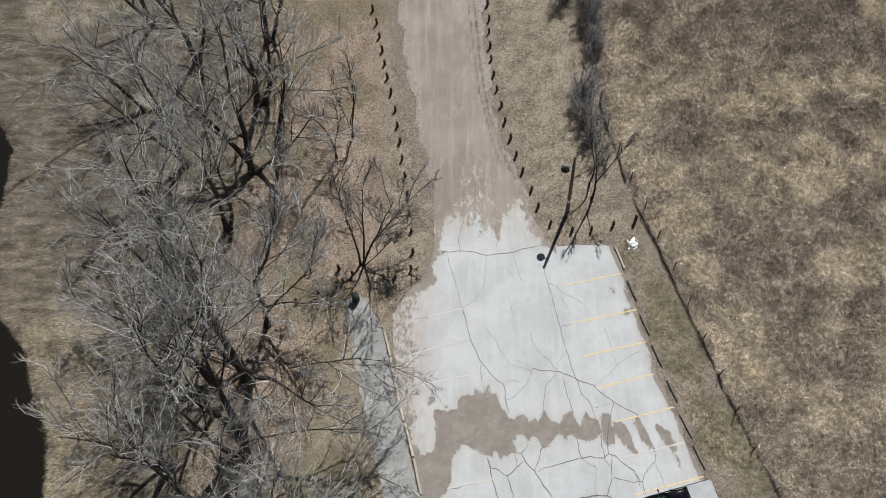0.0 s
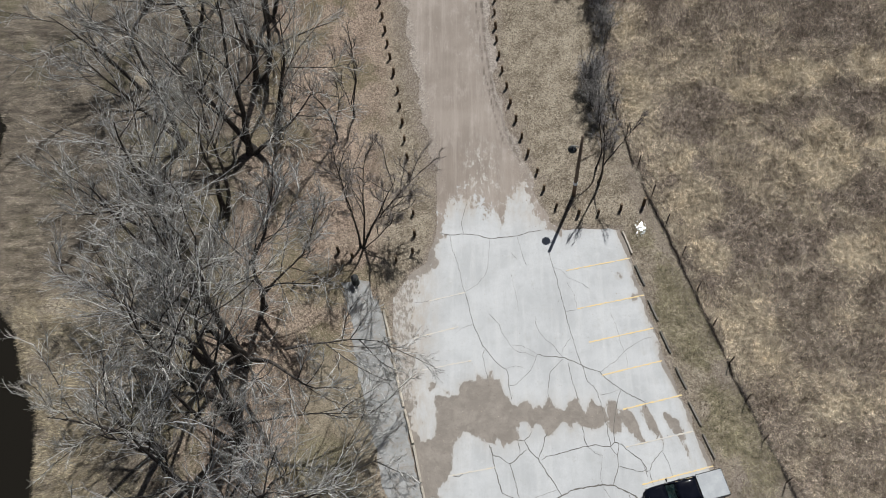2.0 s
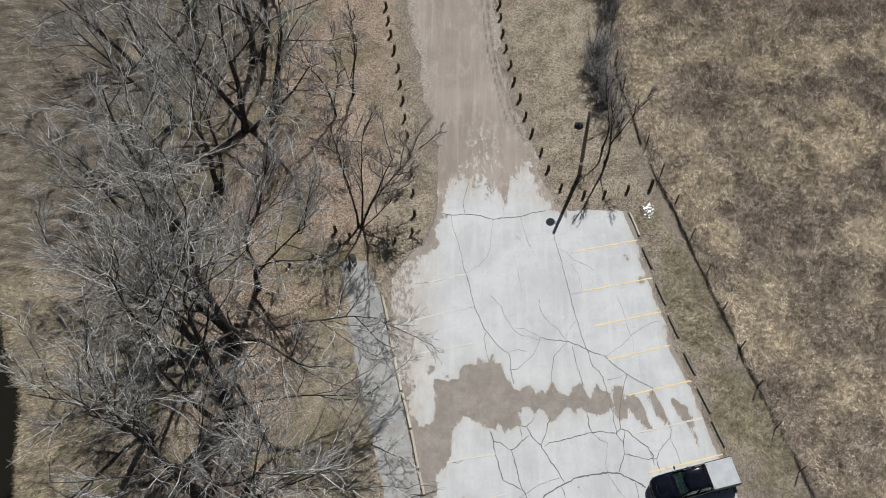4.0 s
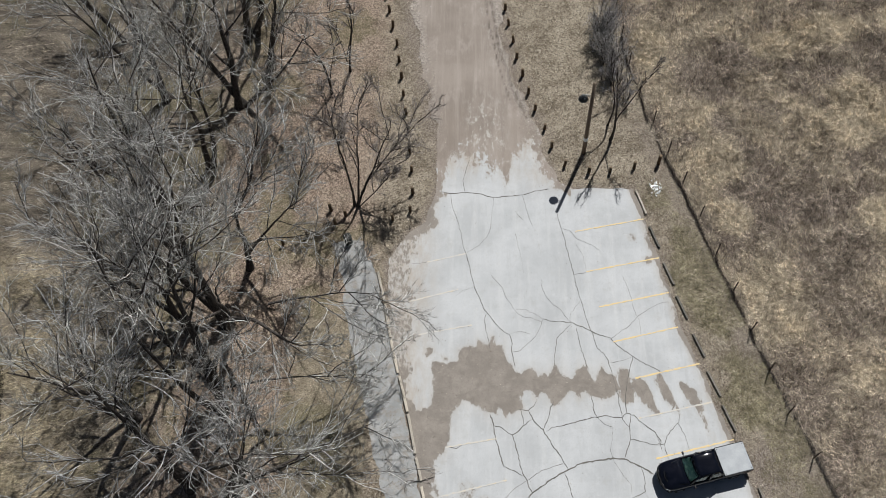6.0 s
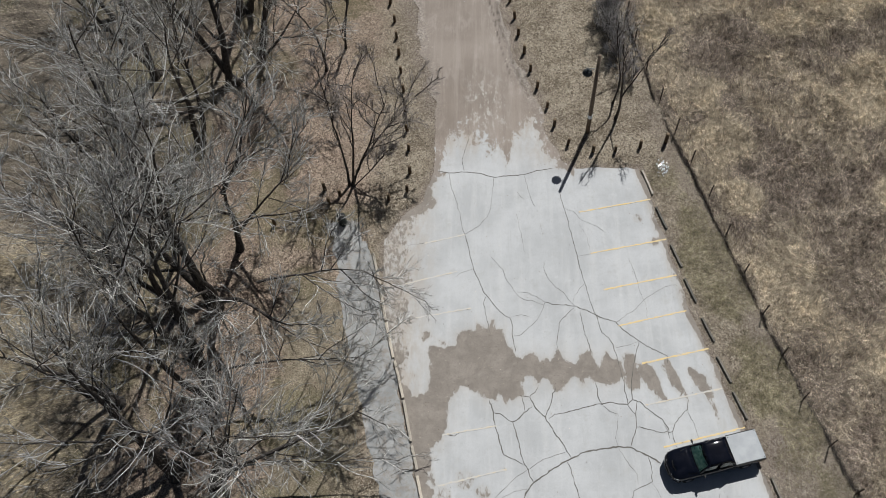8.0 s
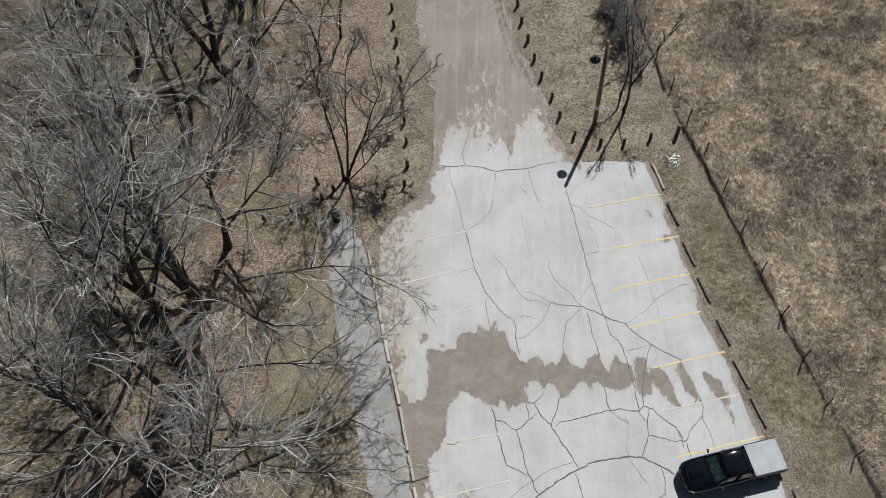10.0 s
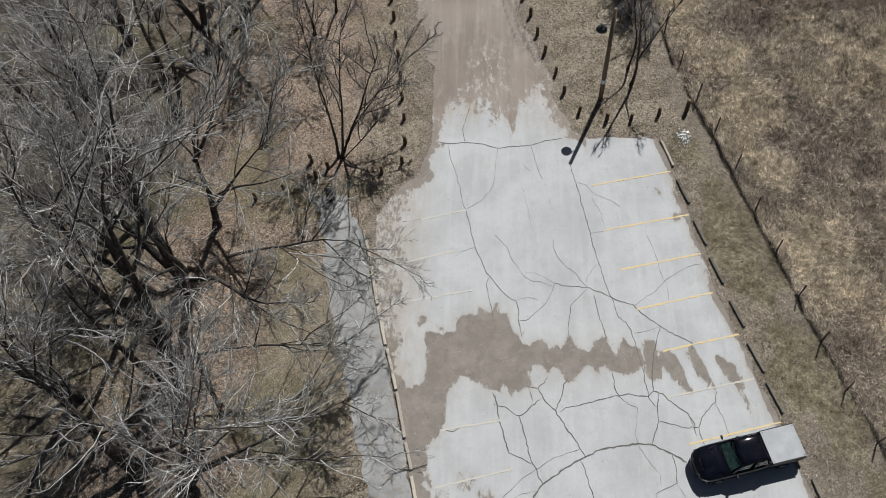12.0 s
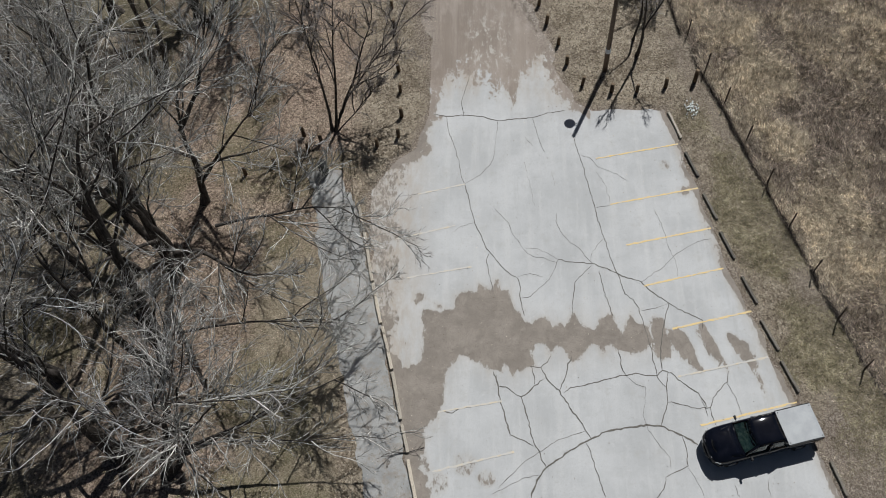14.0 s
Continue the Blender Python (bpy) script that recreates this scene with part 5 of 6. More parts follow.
def build_bank_grass():
    x, y, rs = scatter(420000, -48, -13, 5, 64, 32)
    straw, dark, green, leafy, wet, field = zones(x, y)
    ok = (rs.uniform(0, 1, len(x)) < 0.1 + 0.8 * straw + 0.45 * dark) & (x - along(BANK, y) > 0.2)
    x, y, dark, straw = x[ok], y[ok], dark[ok], straw[ok]
    n = len(x)
    comb = 2.6 + 2.2 * fractal(x, y, 6.0, 2) + rs.normal(0, 0.6, n)
    z = ground_height(x, y) - 0.02
    length, width, rise = rs.uniform(0.18, 0.5, n), rs.uniform(0.016, 0.036, n), rs.uniform(0.04, 0.25, n)
    dull = rs.uniform(0, 1, n) < np.clip(0.15 + 1.1 * dark - 0.9 * straw + 1.0 * step(y, 25, 32), 0, 0.97)
    for name, label, sel, mat in (("reed_grass", "dry tan reeds and grass along the river bank", ~dull, M_REED), ("flattened_sedge", "dull grey-brown sedge lying flat near the river", dull, M_SEDGE)):
        me = blades_mesh(name, x[sel], y[sel], z[sel], length[sel], width[sel], comb[sel], rise[sel])
        tagged(part_mesh(name, me, mat), label, "grass", kind="stuff")


def build_lawn_grass():
    x, y, rs = scatter(420000, -15, 21, 4, 64, 33)
    right = x - along(FENCE, y)
    ok = clear_of_paving(x, y) & (right < 0.0)
    x, y = x[ok], y[ok]
    straw, dark, green, leafy, wet, field = zones(x, y)
    ok = rs.uniform(0, 1, len(x)) > np.maximum(0.75 * leafy, 0.8 * stony_verge(x, y))
    x, y, green = x[ok], y[ok], green[ok]
    n = len(x)
    z = ground_height(x, y) - 0.005
    head = rs.uniform(0, 6.28, n)
    grassy = rs.uniform(0, 1, n) < 0.75 * green
    length, rise, width = rs.uniform(0.05, 0.14, n), rs.uniform(0.02, 0.06, n), rs.uniform(0.013, 0.028, n)
    for name, label, sel, mat in (("lawn_grass", "short dormant tan grass beside road and stalls", ~grassy, M_LAWN), ("green_grass", "thin olive green grass beside the stalls", grassy, M_GREEN)):
        me = blades_mesh(name, x[sel], y[sel], z[sel], length[sel], width[sel], head[sel], rise[sel])
        tagged(part_mesh(name, me, mat), label, "grass", kind="stuff")


LOT_SIDE = [(10.9, 31.55), (13.2, 20.6), (16.7, 8.5), (20.9, -7.0), (9.5, 34.0), (6.5, 36.0), (5.5, 45.0)]


def build_strip_grass():
    x, y, rs = scatter(260000, 10, 21, 6, 33, 36)
    straw, dark, green, leafy, wet, field = zones(x, y)
    ok = (x > along(LOT_SIDE, y)) & (x < along(FENCE, y)) & (rs.uniform(0, 1, len(x)) < 0.5 * green * step(y, 9, 13))
    x, y = x[ok], y[ok]
    wx, wy, rs = scatter(200000, -33, -12, 8, 38, 37)
    straw, dark, green, leafy, wet, field = zones(wx, wy)
    ok = rs.uniform(0, 1, len(wx)) < 0.3 * green * step(wx - along(BANK, wy), 2, 4)
    x, y = np.concatenate([x, wx[ok]]), np.concatenate([y, wy[ok]])
    n = len(x)
    me = blades_mesh("sprouting_grass", x, y, ground_height(x, y), rs.uniform(0.06, 0.16, n), rs.uniform(0.02, 0.036, n), rs.uniform(0, 6.28, n), rs.uniform(0.02, 0.08, n))
    tagged(part_mesh("sprouting_grass", me, M_GREEN), "thin olive green grass sprouting beside stalls and trees", "grass", kind="stuff")


def build_leaves():
    x, y, rs = scatter(210000, -34, 21, 5, 62, 41)
    straw, dark, green, leafy, wet, field = zones(x, y)
    strip = (x > 9) & (x - along(FENCE, y) < 0.4) & (y < 42)
    keep = rs.uniform(0, 1, len(x)) < np.where(x < -6, 0.06 + 0.7 * leafy, np.where(strip, 0.25 + 0.75 * step(fractal(x, y, 1.6, 4), 0.38, 0.62), 0.12 + 0.4 * step(fractal(x, y, 2.2, 4), 0.4, 0.65)))
    keep &= clear_of_paving(x, y, 0.0) & (x - along(FENCE, y) < 0.4) & (x - along(BANK, y) > 3)
    x, y = x[keep], y[keep]
    z = ground_height(x, y) + rs.uniform(0.005, 0.03, len(x))
    wood = x < -6
    for name, label, sel, mat in (("fallen_leaves", "brown fallen leaves under the bare trees", wood, M_LEAF), ("pale_litter", "pale dry leaves and grit on the verges", ~wood, M_LITTER)):
        me = flakes(name, x[sel], y[sel], z[sel], rs.uniform(0.018, 0.055, sel.sum()), rs)
        tagged(part_mesh(name, me, mat), label, "leaves", kind="stuff")
    # close litter and gravel between the stalls and the fence, and on both verges of the road
    x, y, rs = scatter(330000, -13, 21, 5, 60, 44)
    behind = (x > along(LOT_SIDE, y)) & (x < along(FENCE, y) + 0.3) & (y < 42)
    clump = fractal(x + 7, y, 1.1, 4)
    roadside = (signed(x, y, ROAD) < 0.9) & (signed(x, y, ROAD) > -4.5) & (y > 29)
    p = np.where(behind, 0.22 + 0.95 * step(clump, 0.4, 0.62), np.where(roadside, 0.10 + 0.38 * step(clump, 0.38, 0.62), 0.0))
    inside_road = signed(x, y, ROAD)
    p = p * np.where(inside_road > 0, 0.85 * step(-inside_road, -1.3, 0.0) * step(-x, -0.5, 0.5), 1.0)
    keep = (rs.uniform(0, 1, len(x)) < p) & (signed(x, y, LOT) < np.where(y > 37, 9, -0.02)) & (signed(x, y, WALK) < 0)
    x, y = x[keep], y[keep]
    me = flakes("verge_litter", x, y, np.maximum(ground_height(x, y), 0.0 * x - 0.02) + rs.uniform(0.015, 0.045, len(x)), rs.uniform(0.013, 0.036, len(x)), rs)
    tagged(part_mesh("verge_litter", me, M_LITTER), "pale gravel and leaf scraps on the verges", "gravel", kind="stuff")
    # loose stones along the road's edges and leaves blown on the paving
    x, y, rs = scatter(110000, -12, 18, 8, 62, 43)
    edge = np.minimum(np.abs(signed(x, y, ROAD)), 9)
    keep = ((edge < 1.1) & (y > 36) & (rs.uniform(0, 1, len(x)) < 0.75 - 0.5 * edge)) | ((signed(x, y, LOT) > 0) & (rs.uniform(0, 1, len(x)) < 0.012 + 0.12 * step(signed(x, y, MUD), -0.1, 0.3) + 0.3 * step(-x - 3.2 + 0.22 * (9 - y), -0.3, 1.0) * step(y, 8, 10))) | ((signed(x, y, WALK) > 0) & (rs.uniform(0, 1, len(x)) < 0.08 + 0.6 * step(fractal(x, y, 1.2, 3), 0.5, 0.7)))
    x, y = x[keep], y[keep]
    me = flakes("road_grit", x, y, np.full(len(x), 0.03), rs.uniform(0.014, 0.036, len(x)), rs)
    tagged(part_mesh("road_grit", me, M_GRIT), "loose stones and leaf scraps on road and paving", "gravel", kind="stuff")


M_DEAD = blade_material("dead_grass", ((0.125, 0.103, 0.089), (0.30, 0.253, 0.22), (0.50, 0.432, 0.38)), calm=0.95)
M_SEDGE = blade_material("flattened_sedge", ((0.066, 0.056, 0.047), (0.175, 0.153, 0.127), (0.39, 0.35, 0.297)), streak=(0.4, 1.5, 1.0))
M_STRAW = blade_material("straw", ((0.32, 0.272, 0.207), (0.57, 0.50, 0.395), (0.77, 0.70, 0.58)), calm=0.95)
M_REED = blade_material("reeds", ((0.10, 0.086, 0.06), (0.275, 0.238, 0.168), (0.58, 0.51, 0.375)))
M_LAWN = blade_material("dormant_grass", ((0.12, 0.098, 0.073), (0.30, 0.255, 0.195), (0.56, 0.495, 0.40)))
M_GREEN = blade_material("olive_grass", ((0.105, 0.098, 0.062), (0.225, 0.206, 0.135), (0.41, 0.375, 0.27)))
M_LEAF = blade_material("brown_leaves", ((0.10, 0.073, 0.06), (0.275, 0.208, 0.172), (0.50, 0.418, 0.362)))
M_LITTER = blade_material("pale_leaves", ((0.11, 0.091, 0.075), (0.29, 0.25, 0.21), (0.50, 0.45, 0.39)))
M_GRIT = blade_material("grit", ((0.15, 0.128, 0.105), (0.32, 0.28, 0.24), (0.56, 0.52, 0.47)))
build_field_grass()
build_bank_grass()
build_lawn_grass()
build_strip_grass()
build_leaves()


# ---- small things ----
def build_barrel():
    can = thing("litter_barrel", pose(-9.62, 27.35, 0), "dark green steel litter barrel at the end of the footpath", "trash can")
    paint_dark = varied("barrel_paint", (0.022, 0.030, 0.026), (0.04, 0.05, 0.044), 5, 0.55, 0.2)
    bm = bmesh.new()
    for z0, z1, a, b in ((0, 0.06, 0.285, 0.285), (0.06, 0.3, 0.275, 0.275), (0.3, 0.335, 0.29, 0.29), (0.335, 0.58, 0.275, 0.275), (0.58, 0.615, 0.29, 0.29), (0.615, 0.88, 0.275, 0.275)):
        rod(bm, (0, 0, z0), (0, 0, z1), a, b, 22)
    part("drum", bm, paint_dark, can, smooth=False)
    bm = bmesh.new()
    rod(bm, (0, 0, 0.88), (0, 0, 0.93), 0.30, 0.29, 22)
    part("rim", bm, paint_dark, can)
    bm = bmesh.new()
    rod(bm, (0, 0, 0.915), (0, 0, 0.937), 0.25, 0.25, 22)
    part("liner", bm, varied("bin_liner", (0.012, 0.013, 0.014), (0.02, 0.022, 0.024), 5, 0.4), can, "black liner")


def build_ice():
    """A thin broken sheet of melting ice, plates tilted to glint at the first camera position."""
    rs = np.random.RandomState(8)
    ob = thing("ice_patch", pose(12.22, 31.55, 0.0), "thin broken white sheet of melting ice in grass", "ice")
    ice = Nodes("melting_ice", 0.085, spec=0.6)
    ice = ice.done(ice.mix(ice.band(ice.noise(14, 5, 0.7), 0.35, 0.65), (0.45, 0.49, 0.49), (0.72, 0.75, 0.75)))
    # halfway between sun and first camera position, so the glint is shaped in
    glint_tilt = (SUN + (Vector((0.38, 0.02, 60.3)) - Vector((12.22, 31.55, 0))).normalized()).normalized()
    for k in range(70):
        cx, cy = rs.normal(0, 0.2), rs.normal(0.0, 0.30)
        w = rs.uniform(0.018, 0.06)
        n = 7
        bm = bmesh.new()
        up = (glint_tilt + Vector((rs.normal(0, 0.035), rs.normal(0, 0.035), 0))).normalized()
        q = Vector((0, 0, 1)).rotation_difference(up).to_matrix()
        rim = [q @ Vector((w * rs.uniform(0.55, 1.1) * math.cos(i * 6.283 / n), w * rs.uniform(0.6, 1.3) * math.sin(i * 6.283 / n), 0)) for i in range(n)]
        top = [bm.verts.new(v + Vector((cx, cy, 0.07))) for v in rim]
        low = [bm.verts.new(v * 1.1 + Vector((cx, cy, 0.0))) for v in rim]
        bm.faces.new(top)
        for i in range(n):
            bm.faces.new((low[i], low[(i + 1) % n], top[(i + 1) % n], top[i]))
        bmesh.ops.recalc_face_normals(bm, faces=bm.faces)
        part("ice_plate", bm, ice, ob)


def fallen_branch(x, y, turn, length, seed, label="fallen bare branch lying on the ground"):
    rng = np.random.RandomState(seed)
    ob = thing("fallen_branch", pose(x, y, 0.04, 0, 0, turn), label, "branch", "fallen branches")
    main = grow(np.zeros((1, 3)), np.array([[1.0, 0, 0.03]]), np.array([length]), 8, np.array([0.035]), np.array([0.012]), 0.16, 0.0, rng)
    p, d, l, r = sprout(main, np.array([length]), 9, 0.25, (25, 60), 0.5, rng, 0.0)
    d[:, 2] = np.abs(d[:, 2]) * 0.35
    side = grow(p, d, l, 5, np.full(len(r), 0.016), np.full(len(r), 0.009), 0.2, 0.0, rng)
    for c in (main, side):
        c[:, :, 2] = np.maximum(c[:, :, 2], 0.0)
    part_mesh("stem", tube_mesh("stem", [(main, 6)]), M_BARK, ob)
    part_mesh("side_twig", tube_mesh("side_twig", [(side, 4)]), M_TWIG_DARK, ob)


build_barrel()
build_ice()
fallen_branch(-4.5, 10.65, 8, 1.5, 1, "fallen bare branch beside the timber edging")
fallen_branch(-4.1, 10.75, 200, 1.5, 6, "fallen bare branch beside the timber edging")
fallen_branch(-12.5, 32.5, 60, 2.0, 3)
fallen_branch(-10.5, 20.5, 100, 1.3, 4)
fallen_branch(-27.5, 24.0, 30, 2.2, 5)


# ---- pickup truck ----
def loft(bm, rings, cap=True, closed=True):
    """Joins rings of equally many points."""
    made = [[bm.verts.new(p) for p in ring] for ring in rings]
    n = len(made[0])
    for a, b in zip(made, made[1:]):
        for k in range(n if closed else n - 1):
            bm.faces.new((a[k], a[(k + 1) % n], b[(k + 1) % n], b[k]))
    if cap:
        bm.faces.new(made[0][::-1])
        bm.faces.new(made[-1])
    bmesh.ops.recalc_face_normals(bm, faces=bm.faces)


def patch(name, corner, material, parent, label="", rows=5, cols=9, thick=0.012):
    """A curved pane: corner(s, t) gives the point for s, t from 0 to 1."""
    bm = bmesh.new()
    grid = [[bm.verts.new(corner(i / (cols - 1), j / (rows - 1))) for i in range(cols)] for j in range(rows)]
    for j in range(rows - 1):
        for i in range(cols - 1):
            bm.faces.new((grid[j][i], grid[j][i + 1], grid[j + 1][i + 1], grid[j + 1][i]))
    bmesh.ops.recalc_face_normals(bm, faces=bm.faces)
    bmesh.ops.solidify(bm, geom=bm.faces[:], thickness=thick)
    return part(name, bm, material, parent, label, True)


def build_truck():
    truck = thing("pickup_truck", pose(12.85, 11.33, 0.0, 0, 0, 14.0 + 180), "black extended-cab pickup truck with a silver bed cover", "truck")
    truck.scale = (0.955, 0.94, 0.98)
    black = Nodes("black_car_paint", 0.09, spec=0.2)
    black.set("Coat Weight", 0.25)
    black.set("Coat Roughness", 0.04)
    black = black.done(black.mix(black.band(black.noise(3.0, 4), 0.35, 0.7), (0.003, 0.004, 0.008), (0.006, 0.007, 0.012)))
    trim = varied("black_plastic", (0.012, 0.012, 0.013), (0.022, 0.022, 0.023), 9, 0.6)
    rubber = varied("tyre_rubber", (0.016, 0.016, 0.016), (0.026, 0.026, 0.026), 14, 0.85)
    metal = varied("wheel_metal", (0.38, 0.38, 0.39), (0.5, 0.5, 0.51), 9, 0.3, 0.9, 0.05)
    chrome = varied("chrome", (0.6, 0.6, 0.62), (0.7, 0.7, 0.72), 9, 0.12, 1.0, 0)
    cover = varied("silver_cover", (0.33, 0.348, 0.368), (0.41, 0.43, 0.45), 1.6, 0.6, 0.15, 0.08)
    glass = Nodes("tinted_glass", 0.03, spec=0.6)
    glass.set("Transmission Weight", 1.0)
    glass.set("IOR", 1.45)
    glass = glass.done((0.45, 0.56, 0.55))
    seat_cloth = varied("seat_cloth", (0.05, 0.05, 0.055), (0.08, 0.08, 0.085), 12, 0.9)
    lamp = varied("headlamp_lens", (0.55, 0.57, 0.58), (0.7, 0.72, 0.72), 9, 0.1, 0.2, 0)
    red = varied("tail_lamp_lens", (0.22, 0.012, 0.012), (0.3, 0.02, 0.02), 9, 0.15, 0, 0)

    def section(x, w, low, high, crown=0.02):
        half = [(w * 0.90, low), (w, low + 0.22), (w, (low + high) / 2 + 0.05), (w * 0.975, high - 0.10), (w * 0.90, high - 0.015), (w * 0.5, high + crown)]
        return [(x, y, z) for y, z in half] + [(x, -y, z) for y, z in half[::-1]]

    # front body with bonnet
    bm = bmesh.new()
    loft(bm, [section(-0.98, 0.965, 0.40, 1.16, 0), section(0.0, 0.975, 0.40, 1.17, 0), section(1.15, 0.97, 0.40, 1.15, 0.03), section(1.75, 0.965, 0.40, 1.12, 0.06), section(2.2, 0.95, 0.42, 1.08, 0.06),
              section(2.45, 0.905, 0.44, 1.02, 0.05), section(2.63, 0.82, 0.47, 0.95, 0.04), section(2.76, 0.68, 0.50, 0.87, 0.03), section(2.84, 0.45, 0.55, 0.80, 0.02)])
    part("body", bm, black, truck, smooth=True)
    # bonnet panel
    patch("hood", lambda s, t: (1.30 + 1.28 * t - 0.34 * (2 * s - 1) ** 2 * t, (2 * s - 1) * (0.82 - 0.14 * t), 1.21 - 0.15 * t * t - 0.03 * (2 * s - 1) ** 2), black, truck, thick=0.02)
    # load bed
    bm = bmesh.new()
    loft(bm, [section(-2.84, 0.93, 0.46, 1.14, -0.02), section(-2.6, 0.955, 0.44, 1.16, -0.02), section(-1.02, 0.965, 0.42, 1.16, -0.02)])
    bed = part("load_bed", bm, black, truck, smooth=True)
    for side in (-1, 1):
        bm = bmesh.new()
        box(bm, (1.82, 0.075, 0.05), (-1.92, side * 0.915, 1.175), 0.015)
        part("bed_rail", bm, trim, bed)
    bm = bmesh.new()
    box(bm, (0.05, 1.72, 0.52), (-2.86, 0, 0.86), 0.02)
    box(bm, (0.03, 0.26, 0.08), (-2.885, 0, 0.98), 0.01)
    part("tailgate", bm, black, bed)
    bm = bmesh.new()
    box(bm, (1.83, 1.78, 0.05), (-1.915, 0, 1.215), 0.02)
    panel = part("bed_cover", bm, cover, truck, "silver tonneau cover")
    for px in (-2.75, -1.1):
        for py in (-0.8, 0.8):
            bm = bmesh.new()
            rod(bm, (px, py, 1.235), (px, py, 1.25), 0.03, 0.025, 10)
            part("snap", bm, trim, panel)
    # roof and pillars
    patch("roof", lambda s, t: (-0.72 + 1.46 * t - 0.07 * (2 * s - 1) ** 2, (2 * s - 1) * 0.70, 1.80 + 0.045 * (1 - (2 * s - 1) ** 4) - 0.05 * (2 * t - 1) ** 2), black, truck, rows=7, cols=11, thick=0.04)
    for side in (-1, 1):
        for a, b, r in (((1.20, 0.84, 1.16), (0.68, 0.69, 1.78), 0.055), ((0.02, 0.87, 1.16), (-0.04, 0.71, 1.79), 0.055), ((-0.93, 0.86, 1.14), (-0.70, 0.69, 1.79), 0.085)):
            bm = bmesh.new()
            rod(bm, (a[0], side * a[1], a[2]), (b[0], side * b[1], b[2]), r, r * 0.9, 8)
            part("pillar", bm, black, truck, smooth=True)
        patch("side_window", lambda s, t: (1.10 * (1 - s) + 0.04 * s - 0.38 * (1 - s) * t, side * (0.87 - 0.165 * t), 1.17 + 0.60 * t), glass, truck, "tinted glass", cols=4)
        patch("side_window", lambda s, t: (-0.02 - 0.86 * s + 0.18 * s * t, side * (0.875 - 0.17 * t), 1.17 + 0.60 * t), glass, truck, "tinted glass", cols=4)
        bm = bmesh.new()
        box(bm, (0.10, 0.20, 0.15), (1.02, side * 1.09, 1.24), 0.035)
        mirror = part("mirror", bm, trim, truck)
        bm = bmesh.new()
        rod(bm, (1.02, side * 0.93, 1.2), (1.02, side * 1.02, 1.22), 0.025, 0.025, 6)
        part("mirror_arm", bm, trim, mirror)
        bm = bmesh.new()
        box(bm, (0.16, 0.03, 0.035), (0.12, side * 0.985, 1.0), 0.01)
        part("door_handle", bm, trim, truck)
        for seam in (1.12, -0.02, -0.92):
            bm = bmesh.new()
            box(bm, (0.012, 0.006, 0.56), (seam, side * 0.972, 0.84))
            part("door_seam", bm, trim, truck)
        patch("headlight", lambda s, t: (2.47 + 0.22 * s, side * (0.905 - 0.17 * s), 0.99 - 0.2 * t - 0.09 * s), lamp, truck, "clear headlight", rows=3, cols=4)
        bm = bmesh.new()
        box(bm, (0.06, 0.12, 0.34), (-2.85, side * 0.87, 0.88), 0.02)
        part("tail_light", bm, red, truck, "red tail light")
        for ax in (1.78, -1.75):
            bm = bmesh.new()
            rod(bm, (ax, side * 0.72, 0.375), (ax, side * 0.97, 0.375), 0.375, 0.375, 26)
            bmesh.ops.bevel(bm, geom=[e for e in bm.edges if abs(e.verts[0].co.y - e.verts[1].co.y) < 1e-4], offset=0.05, segments=2, affect="EDGES")
            wheel = part("wheel", bm, rubber, truck, "black tyre", True)
            bm = bmesh.new()
            rod(bm, (ax, side * 0.95, 0.375), (ax, side * 0.985, 0.375), 0.225, 0.20, 20)
            part("rim", bm, metal, wheel, "grey metal rim")
    patch("windshield", lambda s, t: (1.30 - 0.12 * (2 * s - 1) ** 2 - 0.56 * t, (2 * s - 1) * (0.82 - 0.15 * t), 1.175 + 0.62 * t + 0.02 * (1 - (2 * s - 1) ** 2)), glass, truck, "tinted windshield")
    patch("rear_window", lambda s, t: (-0.93 + 0.2 * t, (2 * s - 1) * (0.80 - 0.13 * t), 1.18 + 0.57 * t), glass, truck, "tinted glass", cols=5)
    for k, (y0, y1) in enumerate(((0.55, 0.05), (-0.10, -0.58))):
        bm = bmesh.new()
        rod(bm, (1.27, y0, 1.215), (1.08, y1, 1.36), 0.012, 0.008, 5)
        part("wiper", bm, trim, truck)
    # cab inside
    bm = bmesh.new()
    box(bm, (0.5, 1.5, 0.12), (0.95, 0, 1.15), 0.05)
    # teal stands in for a crumpled sunshade, brightened to carry the windshield's glare
    part("dashboard", bm, varied("dash_teal_glare", (0.10, 0.22, 0.24), (0.50, 0.62, 0.60), 7, 0.7), truck, "dusty teal dashboard standing in for a sunshade, brightened for windshield glare")
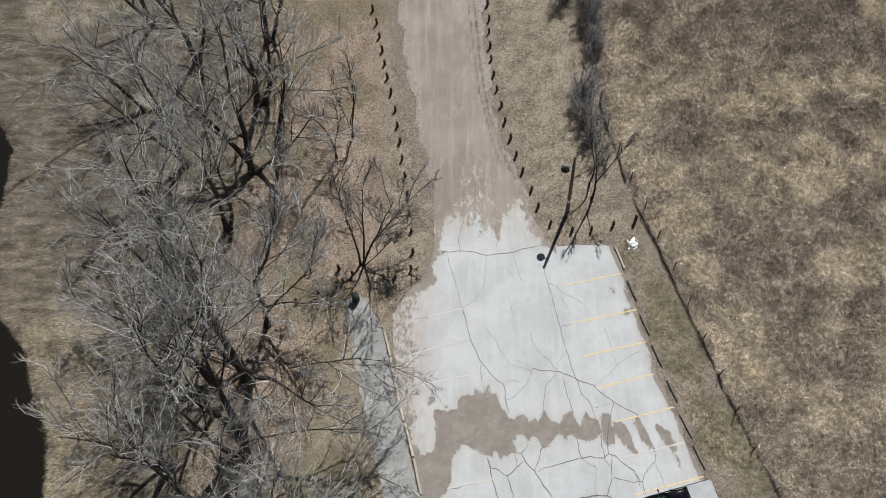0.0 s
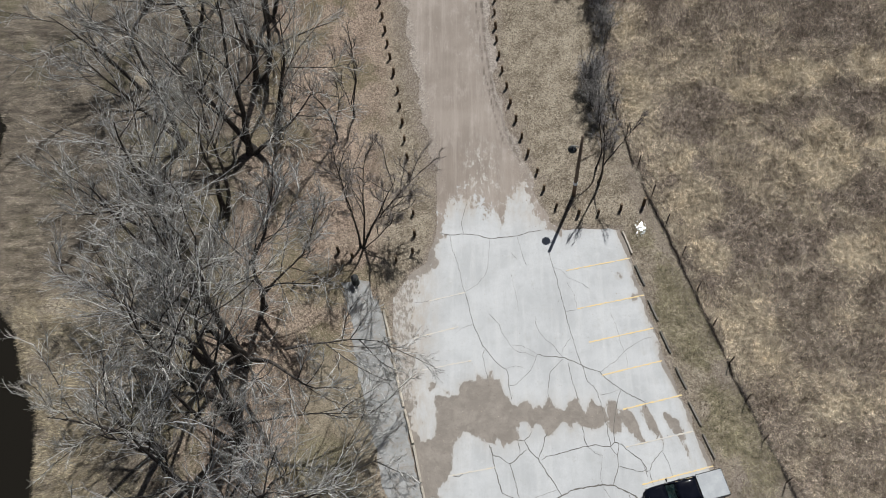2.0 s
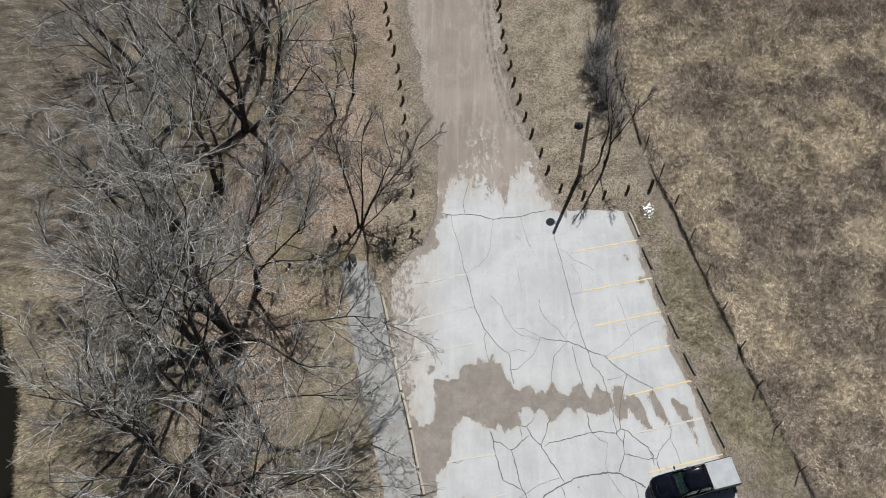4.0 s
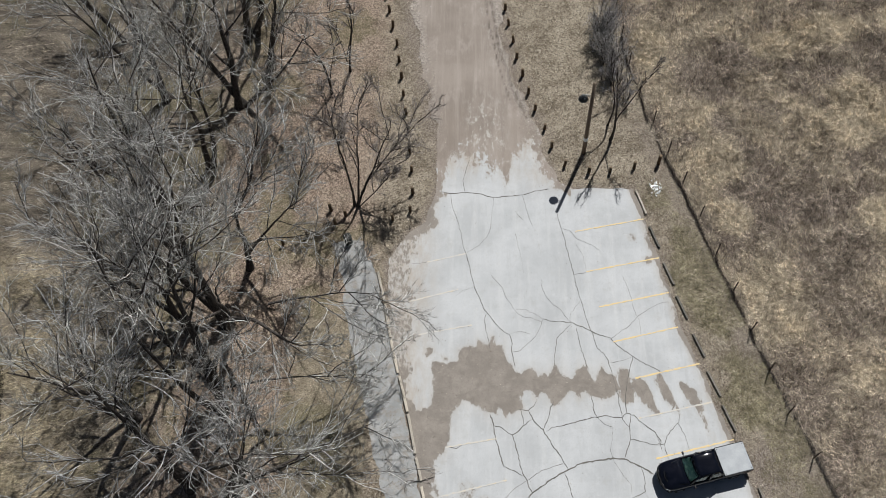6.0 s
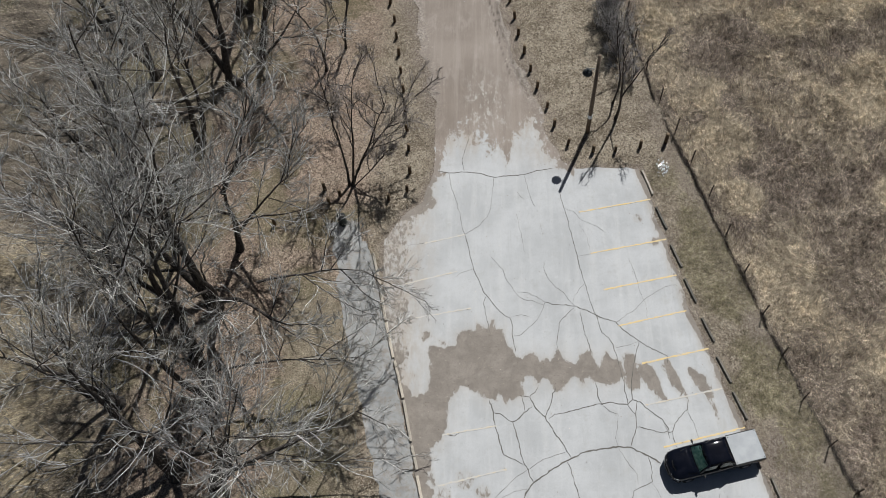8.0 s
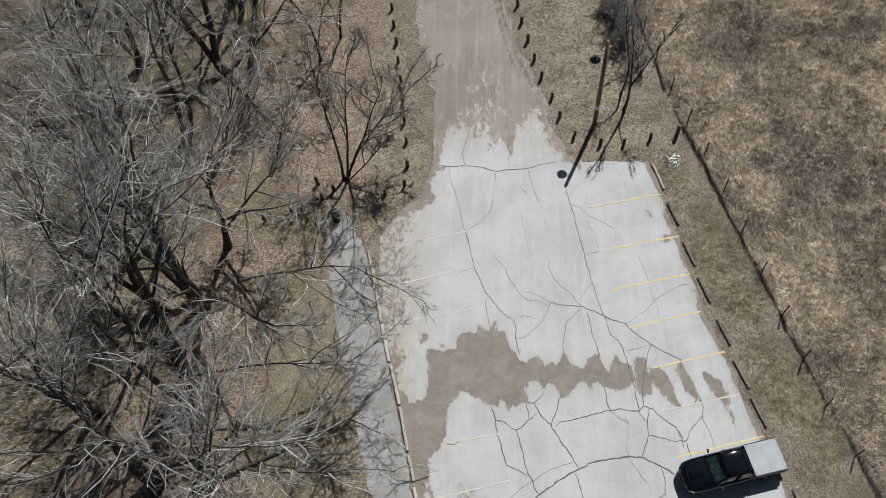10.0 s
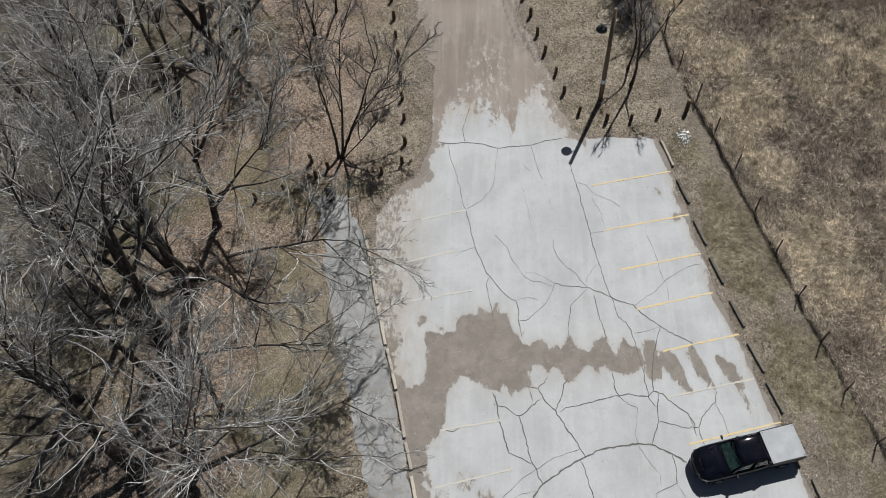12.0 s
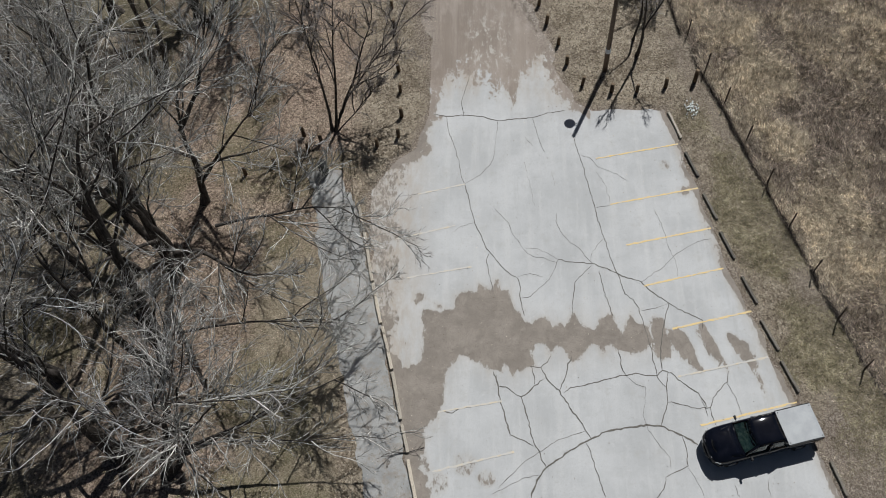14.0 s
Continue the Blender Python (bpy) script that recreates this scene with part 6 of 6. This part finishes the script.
    for sy in (-0.38, 0.38):
        bm = bmesh.new()
        box(bm, (0.5, 0.52, 0.2), (0.25, sy, 1.0), 0.06)
        box(bm, (0.16, 0.5, 0.55), (-0.02, sy, 1.25), 0.06)
        box(bm, (0.12, 0.26, 0.18), (-0.06, sy, 1.6), 0.05)
        part("seat", bm, seat_cloth, truck)
    bm = bmesh.new()
    m = Matrix.Translation((0.72, -0.38, 1.28)) @ Matrix.Rotation(radians(60), 4, "Y")
    ring = [[(m @ Vector(((0.18 + 0.014 * math.cos(b)) * math.cos(a), (0.18 + 0.014 * math.cos(b)) * math.sin(a), 0.014 * math.sin(b)))) for b in (0, 1.57, 3.14, 4.71)] for a in [k * math.pi / 10 for k in range(21)]]
    loft(bm, ring, cap=False)
    part("steering_wheel", bm, trim, truck, smooth=True)
    # bumpers and grille
    bm = bmesh.new()
    loft(bm, [[(2.84 - 0.44 * abs(y / 0.96) ** 2.4 + o, y, z) for o, z in ((0, 0.42), (0.05, 0.46), (0.06, 0.62), (0, 0.68), (-0.12, 0.66), (-0.12, 0.44))] for y in [-0.95 + 1.9 * k / 12 for k in range(13)]])
    part("front_bumper", bm, black, truck, smooth=True)
    bm = bmesh.new()
    for k in range(4):
        box(bm, (0.03, 1.05 - 0.02 * k, 0.03), (2.79 - 0.012 * k, 0, 0.70 + 0.06 * k), 0.008)
    part("grille", bm, chrome, truck, "chrome grille")
    bm = bmesh.new()
    box(bm, (0.16, 1.75, 0.18), (-2.95, 0, 0.58), 0.04)
    box(bm, (0.12, 0.3, 0.05), (-2.98, 0, 0.69), 0.01)
    part("rear_bumper", bm, chrome, truck, "dull chrome bumper")
    bm = bmesh.new()
    box(bm, (0.01, 0.3, 0.15), (-2.9, 0, 0.78), 0.004)
    part("number_plate", bm, varied("plate", (0.5, 0.5, 0.48), (0.58, 0.58, 0.55), 12, 0.5), truck, "pale plain plate")
    bm = bmesh.new()
    rod(bm, (1.05, -0.82, 1.16), (1.02, -0.84, 1.95), 0.006, 0.004, 5)
    part("aerial", bm, trim, truck)


build_truck()
